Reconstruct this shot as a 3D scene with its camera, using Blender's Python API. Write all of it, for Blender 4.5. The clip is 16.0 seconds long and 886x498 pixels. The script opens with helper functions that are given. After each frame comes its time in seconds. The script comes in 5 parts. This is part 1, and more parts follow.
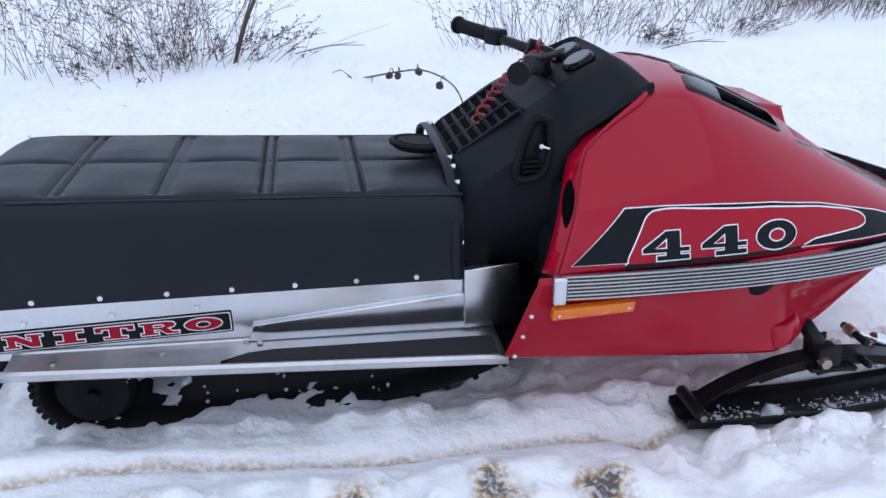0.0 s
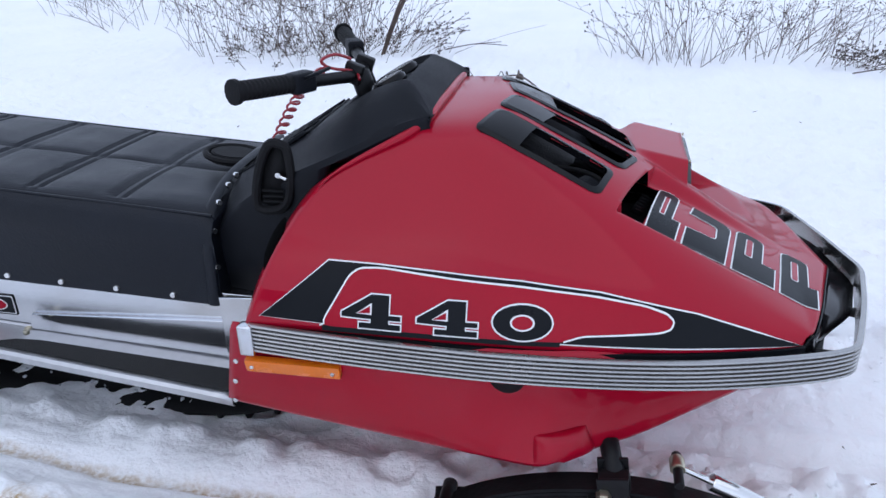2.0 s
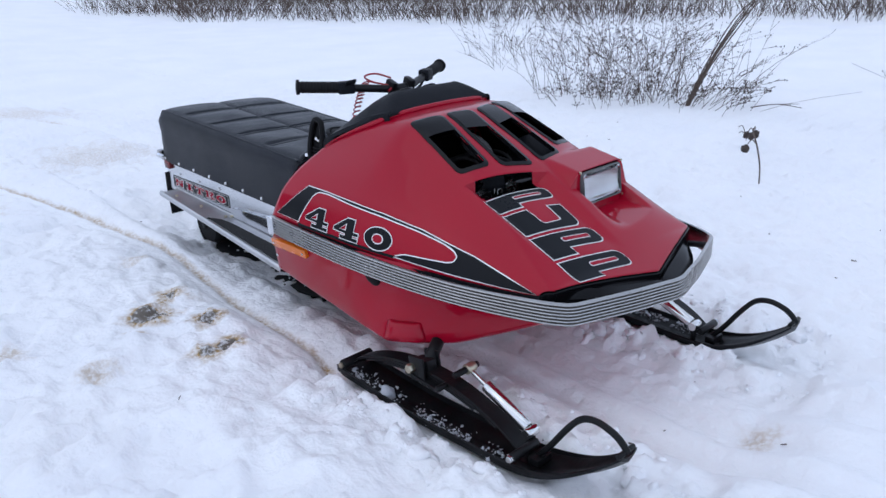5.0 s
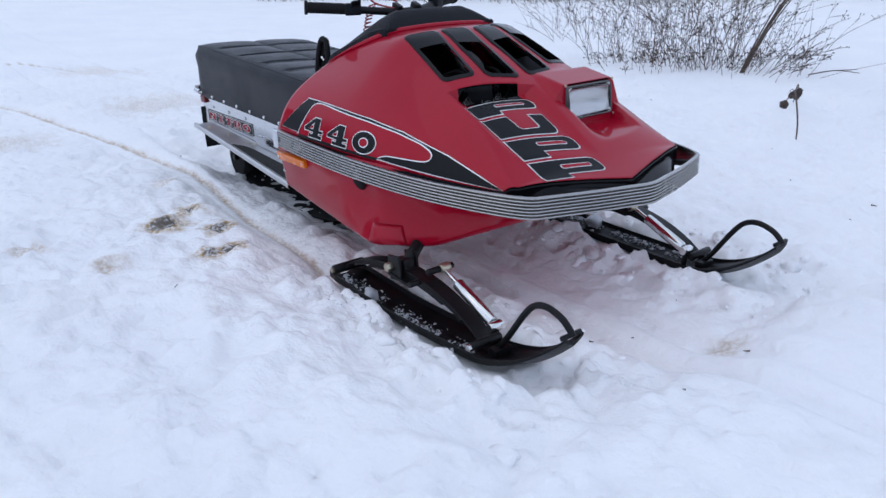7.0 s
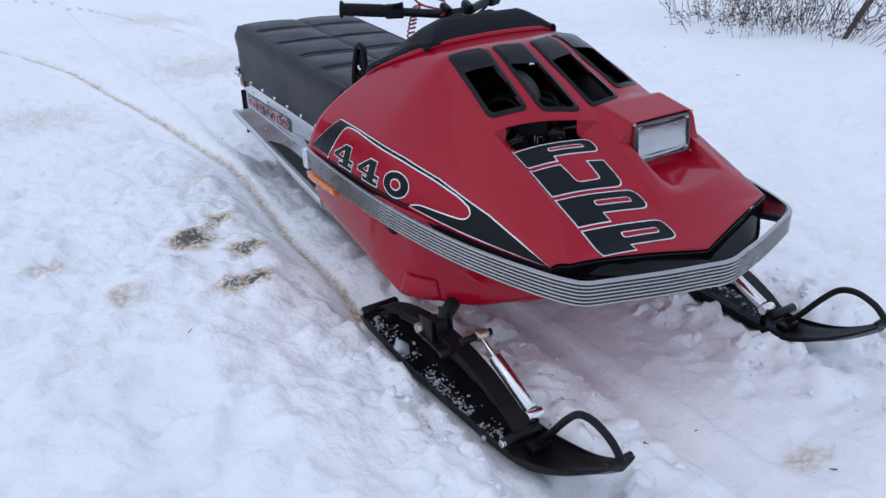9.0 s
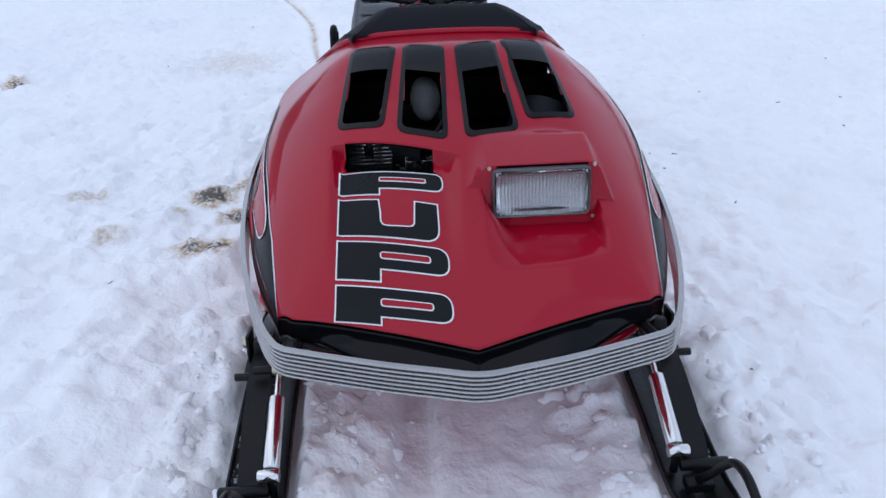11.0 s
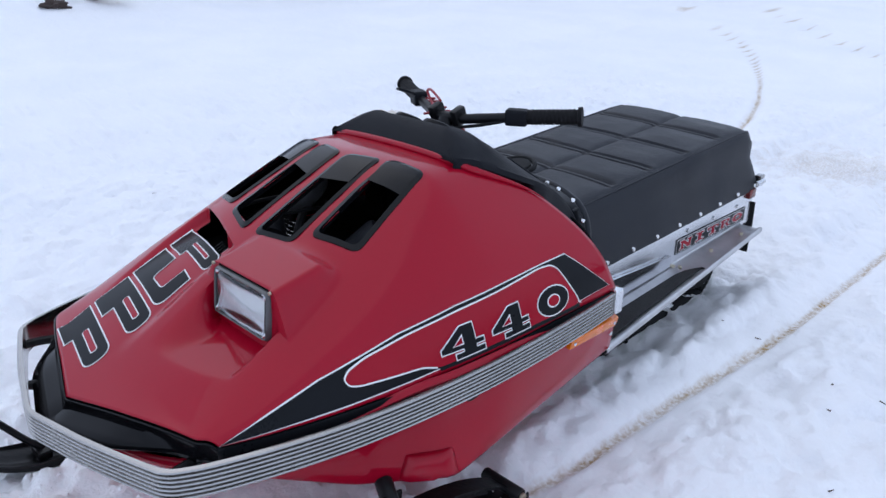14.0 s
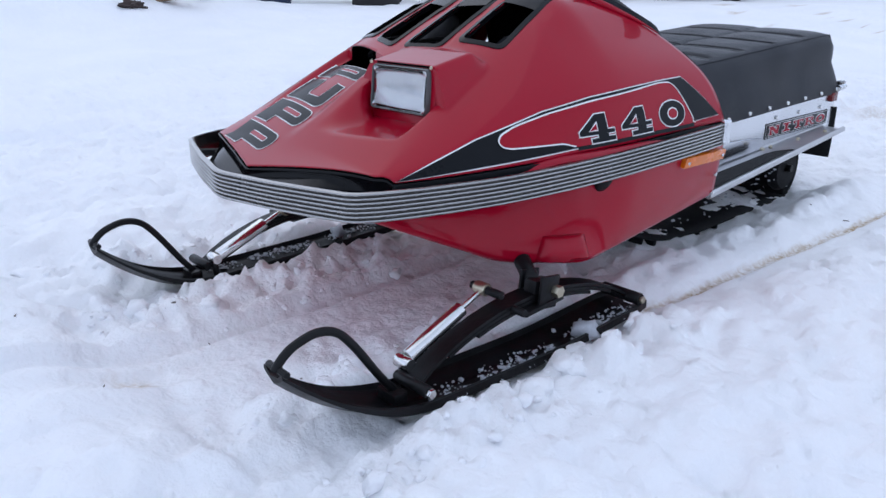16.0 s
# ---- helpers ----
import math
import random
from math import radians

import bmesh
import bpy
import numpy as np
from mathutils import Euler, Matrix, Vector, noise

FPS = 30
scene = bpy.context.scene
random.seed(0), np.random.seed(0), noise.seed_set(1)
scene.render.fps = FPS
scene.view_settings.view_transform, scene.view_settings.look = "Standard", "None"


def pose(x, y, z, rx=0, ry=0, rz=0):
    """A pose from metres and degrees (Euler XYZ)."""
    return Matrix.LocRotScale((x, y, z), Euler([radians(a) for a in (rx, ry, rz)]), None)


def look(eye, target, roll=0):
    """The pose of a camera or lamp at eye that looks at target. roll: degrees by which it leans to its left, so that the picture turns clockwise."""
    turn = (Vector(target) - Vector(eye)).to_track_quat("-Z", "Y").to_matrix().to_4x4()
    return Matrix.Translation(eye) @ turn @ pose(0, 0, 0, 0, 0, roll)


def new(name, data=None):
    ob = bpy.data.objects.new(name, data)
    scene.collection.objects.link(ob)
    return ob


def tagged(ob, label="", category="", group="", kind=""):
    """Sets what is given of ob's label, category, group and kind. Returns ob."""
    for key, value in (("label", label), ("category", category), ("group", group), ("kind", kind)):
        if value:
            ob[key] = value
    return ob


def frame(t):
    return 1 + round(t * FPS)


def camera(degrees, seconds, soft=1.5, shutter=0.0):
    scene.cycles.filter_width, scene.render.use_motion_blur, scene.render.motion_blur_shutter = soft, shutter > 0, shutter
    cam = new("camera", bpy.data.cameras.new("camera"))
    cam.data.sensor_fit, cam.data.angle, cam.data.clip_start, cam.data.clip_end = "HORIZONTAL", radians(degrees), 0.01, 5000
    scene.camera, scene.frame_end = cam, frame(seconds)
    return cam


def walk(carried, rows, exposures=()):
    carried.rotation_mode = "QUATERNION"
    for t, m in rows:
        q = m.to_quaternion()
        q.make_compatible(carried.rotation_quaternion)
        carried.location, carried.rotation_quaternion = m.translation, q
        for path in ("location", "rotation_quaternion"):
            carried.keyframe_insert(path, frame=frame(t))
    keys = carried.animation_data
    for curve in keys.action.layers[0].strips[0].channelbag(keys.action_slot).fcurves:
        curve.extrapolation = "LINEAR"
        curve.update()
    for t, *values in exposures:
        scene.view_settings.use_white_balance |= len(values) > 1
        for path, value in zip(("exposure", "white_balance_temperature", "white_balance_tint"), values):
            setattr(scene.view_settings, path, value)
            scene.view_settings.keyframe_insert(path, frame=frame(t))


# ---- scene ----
cam = camera(60.67, 16.0, soft=1.5)
PATH = [
    (0.0, pose(-0.444, -1.619, 1.050, 64.59, 0.71, -10.19)),
    (0.5, pose(-0.218, -1.540, 1.036, 64.56, 0.79, -4.48)),
    (1.0, pose(-0.012, -1.447, 1.041, 64.55, 1.02, 1.22)),
    (1.5, pose(0.272, -1.473, 1.055, 64.48, 0.89, 5.70)),
    (2.0, pose(0.515, -1.414, 1.040, 64.52, 0.92, 11.49)),
    (2.5, pose(0.719, -1.293, 1.057, 64.51, 0.83, 18.16)),
    (3.0, pose(0.947, -1.225, 1.062, 65.31, 0.74, 25.34)),
    (3.5, pose(1.132, -1.258, 1.113, 67.00, 0.70, 32.14)),
    (4.0, pose(1.331, -1.392, 1.094, 69.03, 0.85, 37.82)),
    (4.5, pose(1.606, -1.465, 1.085, 69.99, 1.31, 42.60)),
    (5.0, pose(1.822, -1.501, 1.077, 69.09, 1.62, 46.18)),
    (5.2, pose(1.873, -1.531, 1.064, 68.62, 1.53, 47.08)),
    (7.3, pose(2.086, -1.387, 0.880, 68.13, 1.49, 53.02)),
    (7.5, pose(2.080, -1.369, 0.917, 67.37, 1.37, 53.36)),
    (8.0, pose(2.026, -1.329, 0.998, 65.94, 1.36, 54.62)),
    (8.5, pose(1.883, -1.268, 1.053, 64.12, 1.05, 55.96)),
    (9.0, pose(1.844, -1.156, 1.072, 63.31, 1.61, 57.80)),
    (9.5, pose(1.923, -0.860, 1.039, 63.97, 2.64, 64.02)),
    (9.7, pose(1.940, -0.736, 1.063, 63.66, 2.56, 66.62)),
    (11.8, pose(1.810, 0.253, 1.032, 62.23, 0.75, 100.34)),
    (12.0, pose(1.783, 0.345, 1.030, 62.52, 0.42, 103.61)),
    (12.5, pose(1.730, 0.647, 1.060, 63.23, 0.07, 111.68)),
    (13.0, pose(1.552, 0.827, 1.023, 64.90, -0.32, 119.50)),
    (13.5, pose(1.381, 1.004, 1.044, 66.87, -0.65, 127.08)),
    (14.0, pose(1.292, 1.224, 1.089, 68.10, -0.40, 135.17)),
    (14.5, pose(1.411, 1.311, 1.112, 70.05, 0.76, 138.66)),
    (15.0, pose(1.608, 1.343, 1.010, 71.98, 0.88, 138.21)),
    (15.5, pose(1.630, 1.299, 0.813, 71.78, 0.30, 137.84)),
    (16.0, pose(1.641, 1.304, 0.700, 70.80, 0.09, 137.89)),
]
walk(cam, PATH, [(0.0, 0.15), (3.0, 0.15), (5.0, -0.02), (7.5, -0.12), (9.5, -0.12), (12.0, -0.03), (16.0, 0.0)])

# ---- light: an overcast winter sky with a broad, weak sun ----
world = bpy.data.worlds.new("winter_sky")
scene.world = world
world.use_nodes = True
wn, wl = world.node_tree.nodes, world.node_tree.links
sky = wn.new("ShaderNodeTexSky")
sky.sky_type, sky.sun_disc = "NISHITA", False
sky.sun_elevation, sky.sun_rotation = radians(48), radians(200)
sky.air_density, sky.dust_density, sky.ozone_density = 1.0, 4.0, 1.0
hsv = wn.new("ShaderNodeHueSaturation")
hsv.inputs["Saturation"].default_value = 0.5
wl.new(sky.outputs[0], hsv.inputs["Color"])
# a thin cloud deck over it, a little brighter towards the snowy horizon
way = wn.new("ShaderNodeTexCoord")
split = wn.new("ShaderNodeSeparateXYZ")
wl.new(way.outputs["Generated"], split.inputs[0])
deck = wn.new("ShaderNodeMapRange")
deck.inputs["From Min"].default_value, deck.inputs["From Max"].default_value = 0.0, 1.0
deck.inputs["To Min"].default_value, deck.inputs["To Max"].default_value = 1.25, 0.82
wl.new(split.outputs["Z"], deck.inputs["Value"])
tone = wn.new("ShaderNodeVectorMath")
tone.operation = "SCALE"
tone.inputs[0].default_value = (5.08, 6.0, 8.0)
wl.new(deck.outputs[0], tone.inputs["Scale"])
cloud = wn.new("ShaderNodeMix")
cloud.data_type = "RGBA"
cloud.inputs[0].default_value = 0.90
wl.new(hsv.outputs[0], cloud.inputs[6])
wl.new(tone.outputs[0], cloud.inputs[7])
wl.new(cloud.outputs[2], wn["Background"].inputs["Color"])
wn["Background"].inputs["Strength"].default_value = 0.146
sun = new("sun", bpy.data.lights.new("sun", "SUN"))
sun.data.energy, sun.data.angle, sun.data.color = 0.25, radians(60), (1.0, 0.98, 0.97)
sun.matrix_world = look((1.0, -1.5, 9.0), (0, 0, 0))

# ---- materials ----


def mat(name, base, rough=0.5, metal=0.0, var=0.12, scale=6.0, bump=0.0, bscale=60.0, rvar=0.1, coat=0.0, spec=0.5):
    """A surface with colour and gloss varied at two scales, and fine relief."""
    m = bpy.data.materials.new(name)
    m.use_nodes = True
    n, l = m.node_tree.nodes, m.node_tree.links
    b = n["Principled BSDF"]
    co = n.new("ShaderNodeTexCoord")
    n1, n2 = n.new("ShaderNodeTexNoise"), n.new("ShaderNodeTexNoise")
    n1.inputs["Scale"].default_value, n1.inputs["Detail"].default_value = scale, 5
    n2.inputs["Scale"].default_value, n2.inputs["Detail"].default_value = bscale, 3
    for k in (n1, n2):
        l.new(co.outputs["Object"], k.inputs["Vector"])
    add = n.new("ShaderNodeMath")
    add.operation = "MULTIPLY_ADD"
    add.inputs[1].default_value, add.inputs[2].default_value = 0.35, 0.0
    l.new(n2.outputs[0], add.inputs[0])
    tot = n.new("ShaderNodeMath")
    l.new(n1.outputs[0], tot.inputs[0])
    l.new(add.outputs[0], tot.inputs[1])
    ramp = n.new("ShaderNodeMapRange")
    ramp.inputs["From Min"].default_value, ramp.inputs["From Max"].default_value = 0.35, 1.0
    ramp.inputs["To Min"].default_value, ramp.inputs["To Max"].default_value = 1 - var, 1 + var
    l.new(tot.outputs[0], ramp.inputs["Value"])
    mul = n.new("ShaderNodeVectorMath")
    mul.operation = "SCALE"
    mul.inputs[0].default_value = base
    l.new(ramp.outputs[0], mul.inputs["Scale"])
    l.new(mul.outputs[0], b.inputs["Base Color"])
    rr = n.new("ShaderNodeMapRange")
    rr.inputs["From Min"].default_value, rr.inputs["From Max"].default_value = 0.35, 1.0
    rr.inputs["To Min"].default_value, rr.inputs["To Max"].default_value = max(0.02, rough - rvar), min(1, rough + rvar)
    l.new(tot.outputs[0], rr.inputs["Value"])
    l.new(rr.outputs[0], b.inputs["Roughness"])
    b.inputs["Metallic"].default_value = metal
    b.inputs["Specular IOR Level"].default_value = spec
    if coat:
        b.inputs["Coat Weight"].default_value, b.inputs["Coat Roughness"].default_value = coat, 0.03
    if bump:
        bp = n.new("ShaderNodeBump")
        bp.inputs["Strength"].default_value, bp.inputs["Distance"].default_value = bump, 0.004
        l.new(n2.outputs[0], bp.inputs["Height"])
        l.new(bp.outputs[0], b.inputs["Normal"])
    return m


RED = mat("red_paint", (0.345, 0.0024, 0.018), 0.32, 0, 0.06, 3, 0.012, 140, 0.05, spec=0.06, coat=0.48)
BLACK_PAINT = mat("black_vinyl_decal", (0.007, 0.008, 0.010), 0.32, 0, 0.2, 5, 0.02, 120, spec=0.13)
WHITE_VINYL = mat("white_vinyl_line", (0.80, 0.80, 0.80), 0.4, 0, 0.05, 8)
RED_VINYL = mat("red_vinyl", (0.345, 0.004, 0.018), 0.24, 0, 0.08, 4, 0, 100, 0.04, spec=0.22)
PLASTIC = mat("black_textured_plastic", (0.008, 0.009, 0.012), 0.50, 0, 0.2, 9, 0.25, 420, spec=0.12)
GLOSS_BLACK = mat("black_smoked_plastic", (0.005, 0.005, 0.006), 0.14, 0, 0.2, 9, rvar=0.05, spec=0.20)
NOSE_BLACK = mat("black_gloss_moulding", (0.004, 0.004, 0.005), 0.12, 0, 0.2, 9, rvar=0.04, spec=0.16)
# near-black colour that paints the shade into openings and inner faces
VOID = mat("painted_dark_opening", (0.0015, 0.0015, 0.0017), 0.9, 0, 0.2, 9, spec=0.05)
RUBBER = mat("black_rubber", (0.010, 0.010, 0.011), 0.6, 0, 0.25, 20, 0.2, 200, spec=0.12)
VINYL = mat("black_seat_vinyl", (0.006, 0.008, 0.013), 0.40, 0, 0.3, 7, 0.30, 260, spec=0.26)
STEEL_BLACK = mat("black_painted_steel", (0.008, 0.008, 0.009), 0.36, 0, 0.4, 14, 0.2, 90, spec=0.20)
ALU = mat("polished_aluminium", (0.70, 0.71, 0.73), 0.22, 1, 0.16, 5, 0.008, 90, 0.10)
ALU_MIRROR = mat("bright_pressed_aluminium", (0.66, 0.67, 0.70), 0.13, 1, 0.10, 5, 0.010, 30, 0.06)
ALU_DULL = mat("brushed_aluminium", (0.40, 0.39, 0.38), 0.25, 1, 0.14, 4, 0, 26, 0.06)
GREY_PLASTIC = mat("dark_grey_plastic", (0.09, 0.09, 0.092), 0.22, 0, 0.2, 20)
ALU_BOARD = mat("scuffed_aluminium", (0.56, 0.56, 0.57), 0.42, 1, 0.2, 9, 0.02, 60, 0.12)
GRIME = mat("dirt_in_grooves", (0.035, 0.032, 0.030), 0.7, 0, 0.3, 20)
CHROME = mat("chrome", (0.75, 0.74, 0.73), 0.12, 1, 0.08, 12, 0.03, 80, 0.05)
BOLT = mat("zinc_bolt", (0.55, 0.50, 0.38), 0.35, 1, 0.2, 40)
AMBER = mat("amber_plastic", (0.75, 0.17, 0.008), 0.25, 0, 0.12, 30, 0.1, 300, coat=0.4)
GRIPPAD = mat("black_grip_pad", (0.020, 0.020, 0.021), 0.9, 0, 0.3, 60, 0.8, 700)
ENGINE = mat("dark_engine_casting", (0.05, 0.05, 0.052), 0.5, 0.6, 0.4, 12, 0.3, 80)
RED_CORD = mat("red_coiled_cord", (0.30, 0.01, 0.02), 0.35, 0, 0.1, 40)
FOAM = mat("grey_filter_foam", (0.055, 0.055, 0.058), 0.9, 0, 0.3, 40, 0.5, 300)
LENS_BACK = mat("headlamp_reflector", (0.66, 0.655, 0.655), 0.16, 0.95, 0.05, 20)
TAIL = mat("dark_red_lens", (0.14, 0.012, 0.012), 0.25, 0, 0.2, 40)


def glass_mat(name, tint, rough):
    m = bpy.data.materials.new(name)
    m.use_nodes = True
    n, l = m.node_tree.nodes, m.node_tree.links
    b = n["Principled BSDF"]
    b.inputs["Base Color"].default_value = (*tint, 1)
    b.inputs["Roughness"].default_value, b.inputs["Transmission Weight"].default_value = rough, 1.0
    b.inputs["IOR"].default_value = 1.45
    return m


LENS = glass_mat("fluted_headlamp_glass", (0.96, 0.97, 0.98), 0.0)


def snow_mat():
    m = bpy.data.materials.new("old_snow")
    m.use_nodes = True
    n, l = m.node_tree.nodes, m.node_tree.links
    b = n["Principled BSDF"]
    co = n.new("ShaderNodeNewGeometry")
    big, fine = n.new("ShaderNodeTexNoise"), n.new("ShaderNodeTexNoise")
    big.inputs["Scale"].default_value, big.inputs["Detail"].default_value = 1.6, 6
    fine.inputs["Scale"].default_value, fine.inputs["Detail"].default_value = 15, 8
    fine.inputs["Roughness"].default_value = 0.52
    for k in (big, fine):
        l.new(co.outputs["Position"], k.inputs["Vector"])
    ramp = n.new("ShaderNodeValToRGB")
    ramp.color_ramp.elements[0].position, ramp.color_ramp.elements[1].position = 0.3, 0.7
    ramp.color_ramp.elements[0].color = (0.90, 0.91, 0.94, 1)
    ramp.color_ramp.elements[1].color = (0.955, 0.955, 0.96, 1)
    l.new(big.outputs[0], ramp.inputs[0])
    # dirt: brownish meltwater streaks left along the runner grooves, and a few scuffs, held per vertex
    dirt = n.new("ShaderNodeAttribute")
    dirt.attribute_name = "soil"
    dn = n.new("ShaderNodeTexNoise")
    dn.inputs["Scale"].default_value, dn.inputs["Detail"].default_value = 80, 8
    l.new(co.outputs["Position"], dn.inputs["Vector"])
    dm = n.new("ShaderNodeMapRange")
    dm.inputs["From Min"].default_value, dm.inputs["From Max"].default_value = 0.36, 0.60
    dm.inputs["To Min"].default_value, dm.inputs["To Max"].default_value = 0.30, 1.0
    l.new(dn.outputs[0], dm.inputs["Value"])
    dmul = n.new("ShaderNodeMath")
    dmul.operation = "MULTIPLY"
    l.new(dm.outputs[0], dmul.inputs[0])
    l.new(dirt.outputs["Fac"], dmul.inputs[1])
    mix = n.new("ShaderNodeMix")
    mix.data_type = "RGBA"
    dmul.use_clamp = True
    l.new(dmul.outputs[0], mix.inputs[0])
    l.new(ramp.outputs[0], mix.inputs[6])
    grit = n.new("ShaderNodeMapRange")
    grit.inputs["From Min"].default_value, grit.inputs["From Max"].default_value = 1.0, 1.16
    l.new(dirt.outputs["Fac"], grit.inputs["Value"])
    mud = n.new("ShaderNodeMix")
    mud.data_type = "RGBA"
    mud.inputs[6].default_value, mud.inputs[7].default_value = (0.40, 0.25, 0.08, 1), (0.155, 0.135, 0.115, 1)
    l.new(grit.outputs[0], mud.inputs[0])
    l.new(mud.outputs[2], mix.inputs[7])
    l.new(mix.outputs[2], b.inputs["Base Color"])
    b.inputs["Roughness"].default_value = 0.75
    b.inputs["Subsurface Weight"].default_value, b.inputs["Subsurface Scale"].default_value = 0.25, 0.010
    b.inputs["Subsurface Radius"].default_value = (1.0, 1.0, 1.0)
    b.inputs["Specular IOR Level"].default_value = 0.25
    bp = n.new("ShaderNodeBump")
    bp.inputs["Strength"].default_value, bp.inputs["Distance"].default_value = 0.75, 0.030
    l.new(fine.outputs[0], bp.inputs["Height"])
    l.new(bp.outputs[0], b.inputs["Normal"])
    return m


SNOW = snow_mat()
GREY_SNOW = mat("grey_snow", (0.46, 0.48, 0.52), 0.5, 0, 0.3, 40, 0.3, 300)
STEM = mat("dead_weed_stem", (0.095, 0.068, 0.055), 0.85, 0, 0.5, 30)
SEED = mat("dark_seed_head", (0.050, 0.036, 0.030), 0.9, 0, 0.4, 60, 0.5, 300)
STRAW = mat("dry_grass", (0.24, 0.18, 0.12), 0.9, 0, 0.4, 12)
WOOD = mat("weathered_timber", (0.20, 0.13, 0.08), 0.8, 0, 0.4, 14, 0.4, 60)
BLUE = mat("dark_blue_painted_steel", (0.008, 0.022, 0.060), 0.4, 0, 0.25, 5, 0.1, 40)
TYRE = mat("old_tyre_rubber", (0.014, 0.014, 0.015), 0.8, 0, 0.3, 20, 0.4, 90)
RUST = mat("rusty_dark_steel", (0.05, 0.035, 0.03), 0.7, 0.3, 0.5, 10, 0.4, 60)
TRUNK = mat("bare_tree_bark", (0.085, 0.064, 0.054), 0.9, 0, 0.4, 8)

# ---- mesh helpers ----


def link_mesh(name, verts, faces, material, parent=None, label="", smooth=True, thick=0.0, offset=-1.0):
    me = bpy.data.meshes.new(name)
    me.from_pydata([tuple(v) for v in verts], [], [tuple(f) for f in faces])
    me.materials.append(material)
    me.update()
    if smooth:
        me.polygons.foreach_set("use_smooth", [True] * len(me.polygons))
        me.set_sharp_from_angle(angle=radians(38))
    ob = new(name, me)
    ob.parent = parent
    if label:
        ob["label"] = label
    if thick:
        s = ob.modifiers.new("thickness", "SOLIDIFY")
        s.thickness, s.offset = thick, offset
    return ob


def part(name, bm, material, parent, label="", smooth=True):
    bm.normal_update()
    me = bpy.data.meshes.new(name)
    bm.to_mesh(me)
    bm.free()
    me.materials.append(material)
    if smooth:
        me.polygons.foreach_set("use_smooth", [True] * len(me.polygons))
        me.set_sharp_from_angle(angle=radians(38))
    ob = new(name, me)
    ob.parent = parent
    if label:
        ob["label"] = label
    return ob


def grid_faces(nu, nv, wrap=False):
    fs = []
    for i in range(nu - 1):
        for j in range(nv if wrap else nv - 1):
            k = (j + 1) % nv
            fs.append((i * nv + j, (i + 1) * nv + j, (i + 1) * nv + k, i * nv + k))
    return fs


def sweep(path, radius, n=8, closed=False, squash=1.0):
    """Verts and faces of a tube along a path; radius may be a list."""
    p = np.array(path, float)
    m = len(p)
    rad = np.broadcast_to(np.array(radius, float), (m,))
    vs, fs = [], []
    up = None
    for i in range(m):
        a, b = p[(i - 1) % m] if (closed or i) else p[0], p[(i + 1) % m] if (closed or i < m - 1) else p[-1]
        t = (b - a) / (np.linalg.norm(b - a) + 1e-9)
        if up is None:
            up = np.array([0, 0, 1.0]) if abs(t[2]) < 0.9 else np.array([0, 1.0, 0])
        s = np.cross(t, up)
        s /= np.linalg.norm(s) + 1e-9
        up = np.cross(s, t)
        for k in range(n):
            a2 = 2 * math.pi * k / n
            vs.append(p[i] + rad[i] * (math.cos(a2) * s + squash * math.sin(a2) * up))
    for i in range(m if closed else m - 1):
        i2 = (i + 1) % m
        for k in range(n):
            k2 = (k + 1) % n
            fs.append((i * n + k, i * n + k2, i2 * n + k2, i2 * n + k))
    if not closed:
        fs.append(tuple(range(n - 1, -1, -1)))
        fs.append(tuple((m - 1) * n + k for k in range(n)))
    return vs, fs


def tube(name, path, radius, material, parent, label="", n=8, closed=False, squash=1.0):
    vs, fs = sweep(path, radius, n, closed, squash)
    return link_mesh(name, vs, fs, material, parent, label)


def smooth_path(pts, steps=6, closed=False):
    """A Catmull-Rom curve through the points."""
    p = [np.array(q, float) for q in pts]
    m, out = len(p), []
    for i in range(m if closed else m - 1):
        g = lambda k: p[k % m] if closed else p[min(max(k, 0), m - 1)]
        a, b, c, d = g(i - 1), g(i), g(i + 1), g(i + 2)
        for s in range(steps):
            t = s / steps
            out.append(0.5 * (2 * b + (c - a) * t + (2 * a - 5 * b + 4 * c - d) * t * t + (3 * b - a - 3 * c + d) * t ** 3))
    if not closed:
        out.append(p[-1])
    return out


def rod(name, a, b, r, material, parent, label="", n=14, bevel=0.2):
    """A round bar with softened ends."""
    a, b = np.array(a, float), np.array(b, float)
    d = (b - a) / np.linalg.norm(b - a)
    e = r * bevel
    return tube(name, [a, a + d * 1e-4, a + d * e, b - d * e, b - d * 1e-4, b],
                [r * 0.02, r * (1 - bevel * 0.6), r, r, r * (1 - bevel * 0.6), r * 0.02], material, parent, label, n)


def box(name, size, m, material, parent, label="", bevel=0.004, seg=2, taper=None):
    bm = bmesh.new()
    bmesh.ops.create_cube(bm, size=1.0)
    for v in bm.verts:
        v.co = Vector((v.co.x * size[0], v.co.y * size[1], v.co.z * size[2]))
        if taper and v.co.z > 0:
            v.co.x *= taper[0]
            v.co.y *= taper[1]
    if bevel:
        bmesh.ops.bevel(bm, geom=bm.edges[:], offset=bevel, segments=seg, affect="EDGES", profile=0.6)
    bmesh.ops.transform(bm, matrix=m, verts=bm.verts)
    return part(name, bm, material, parent, label)


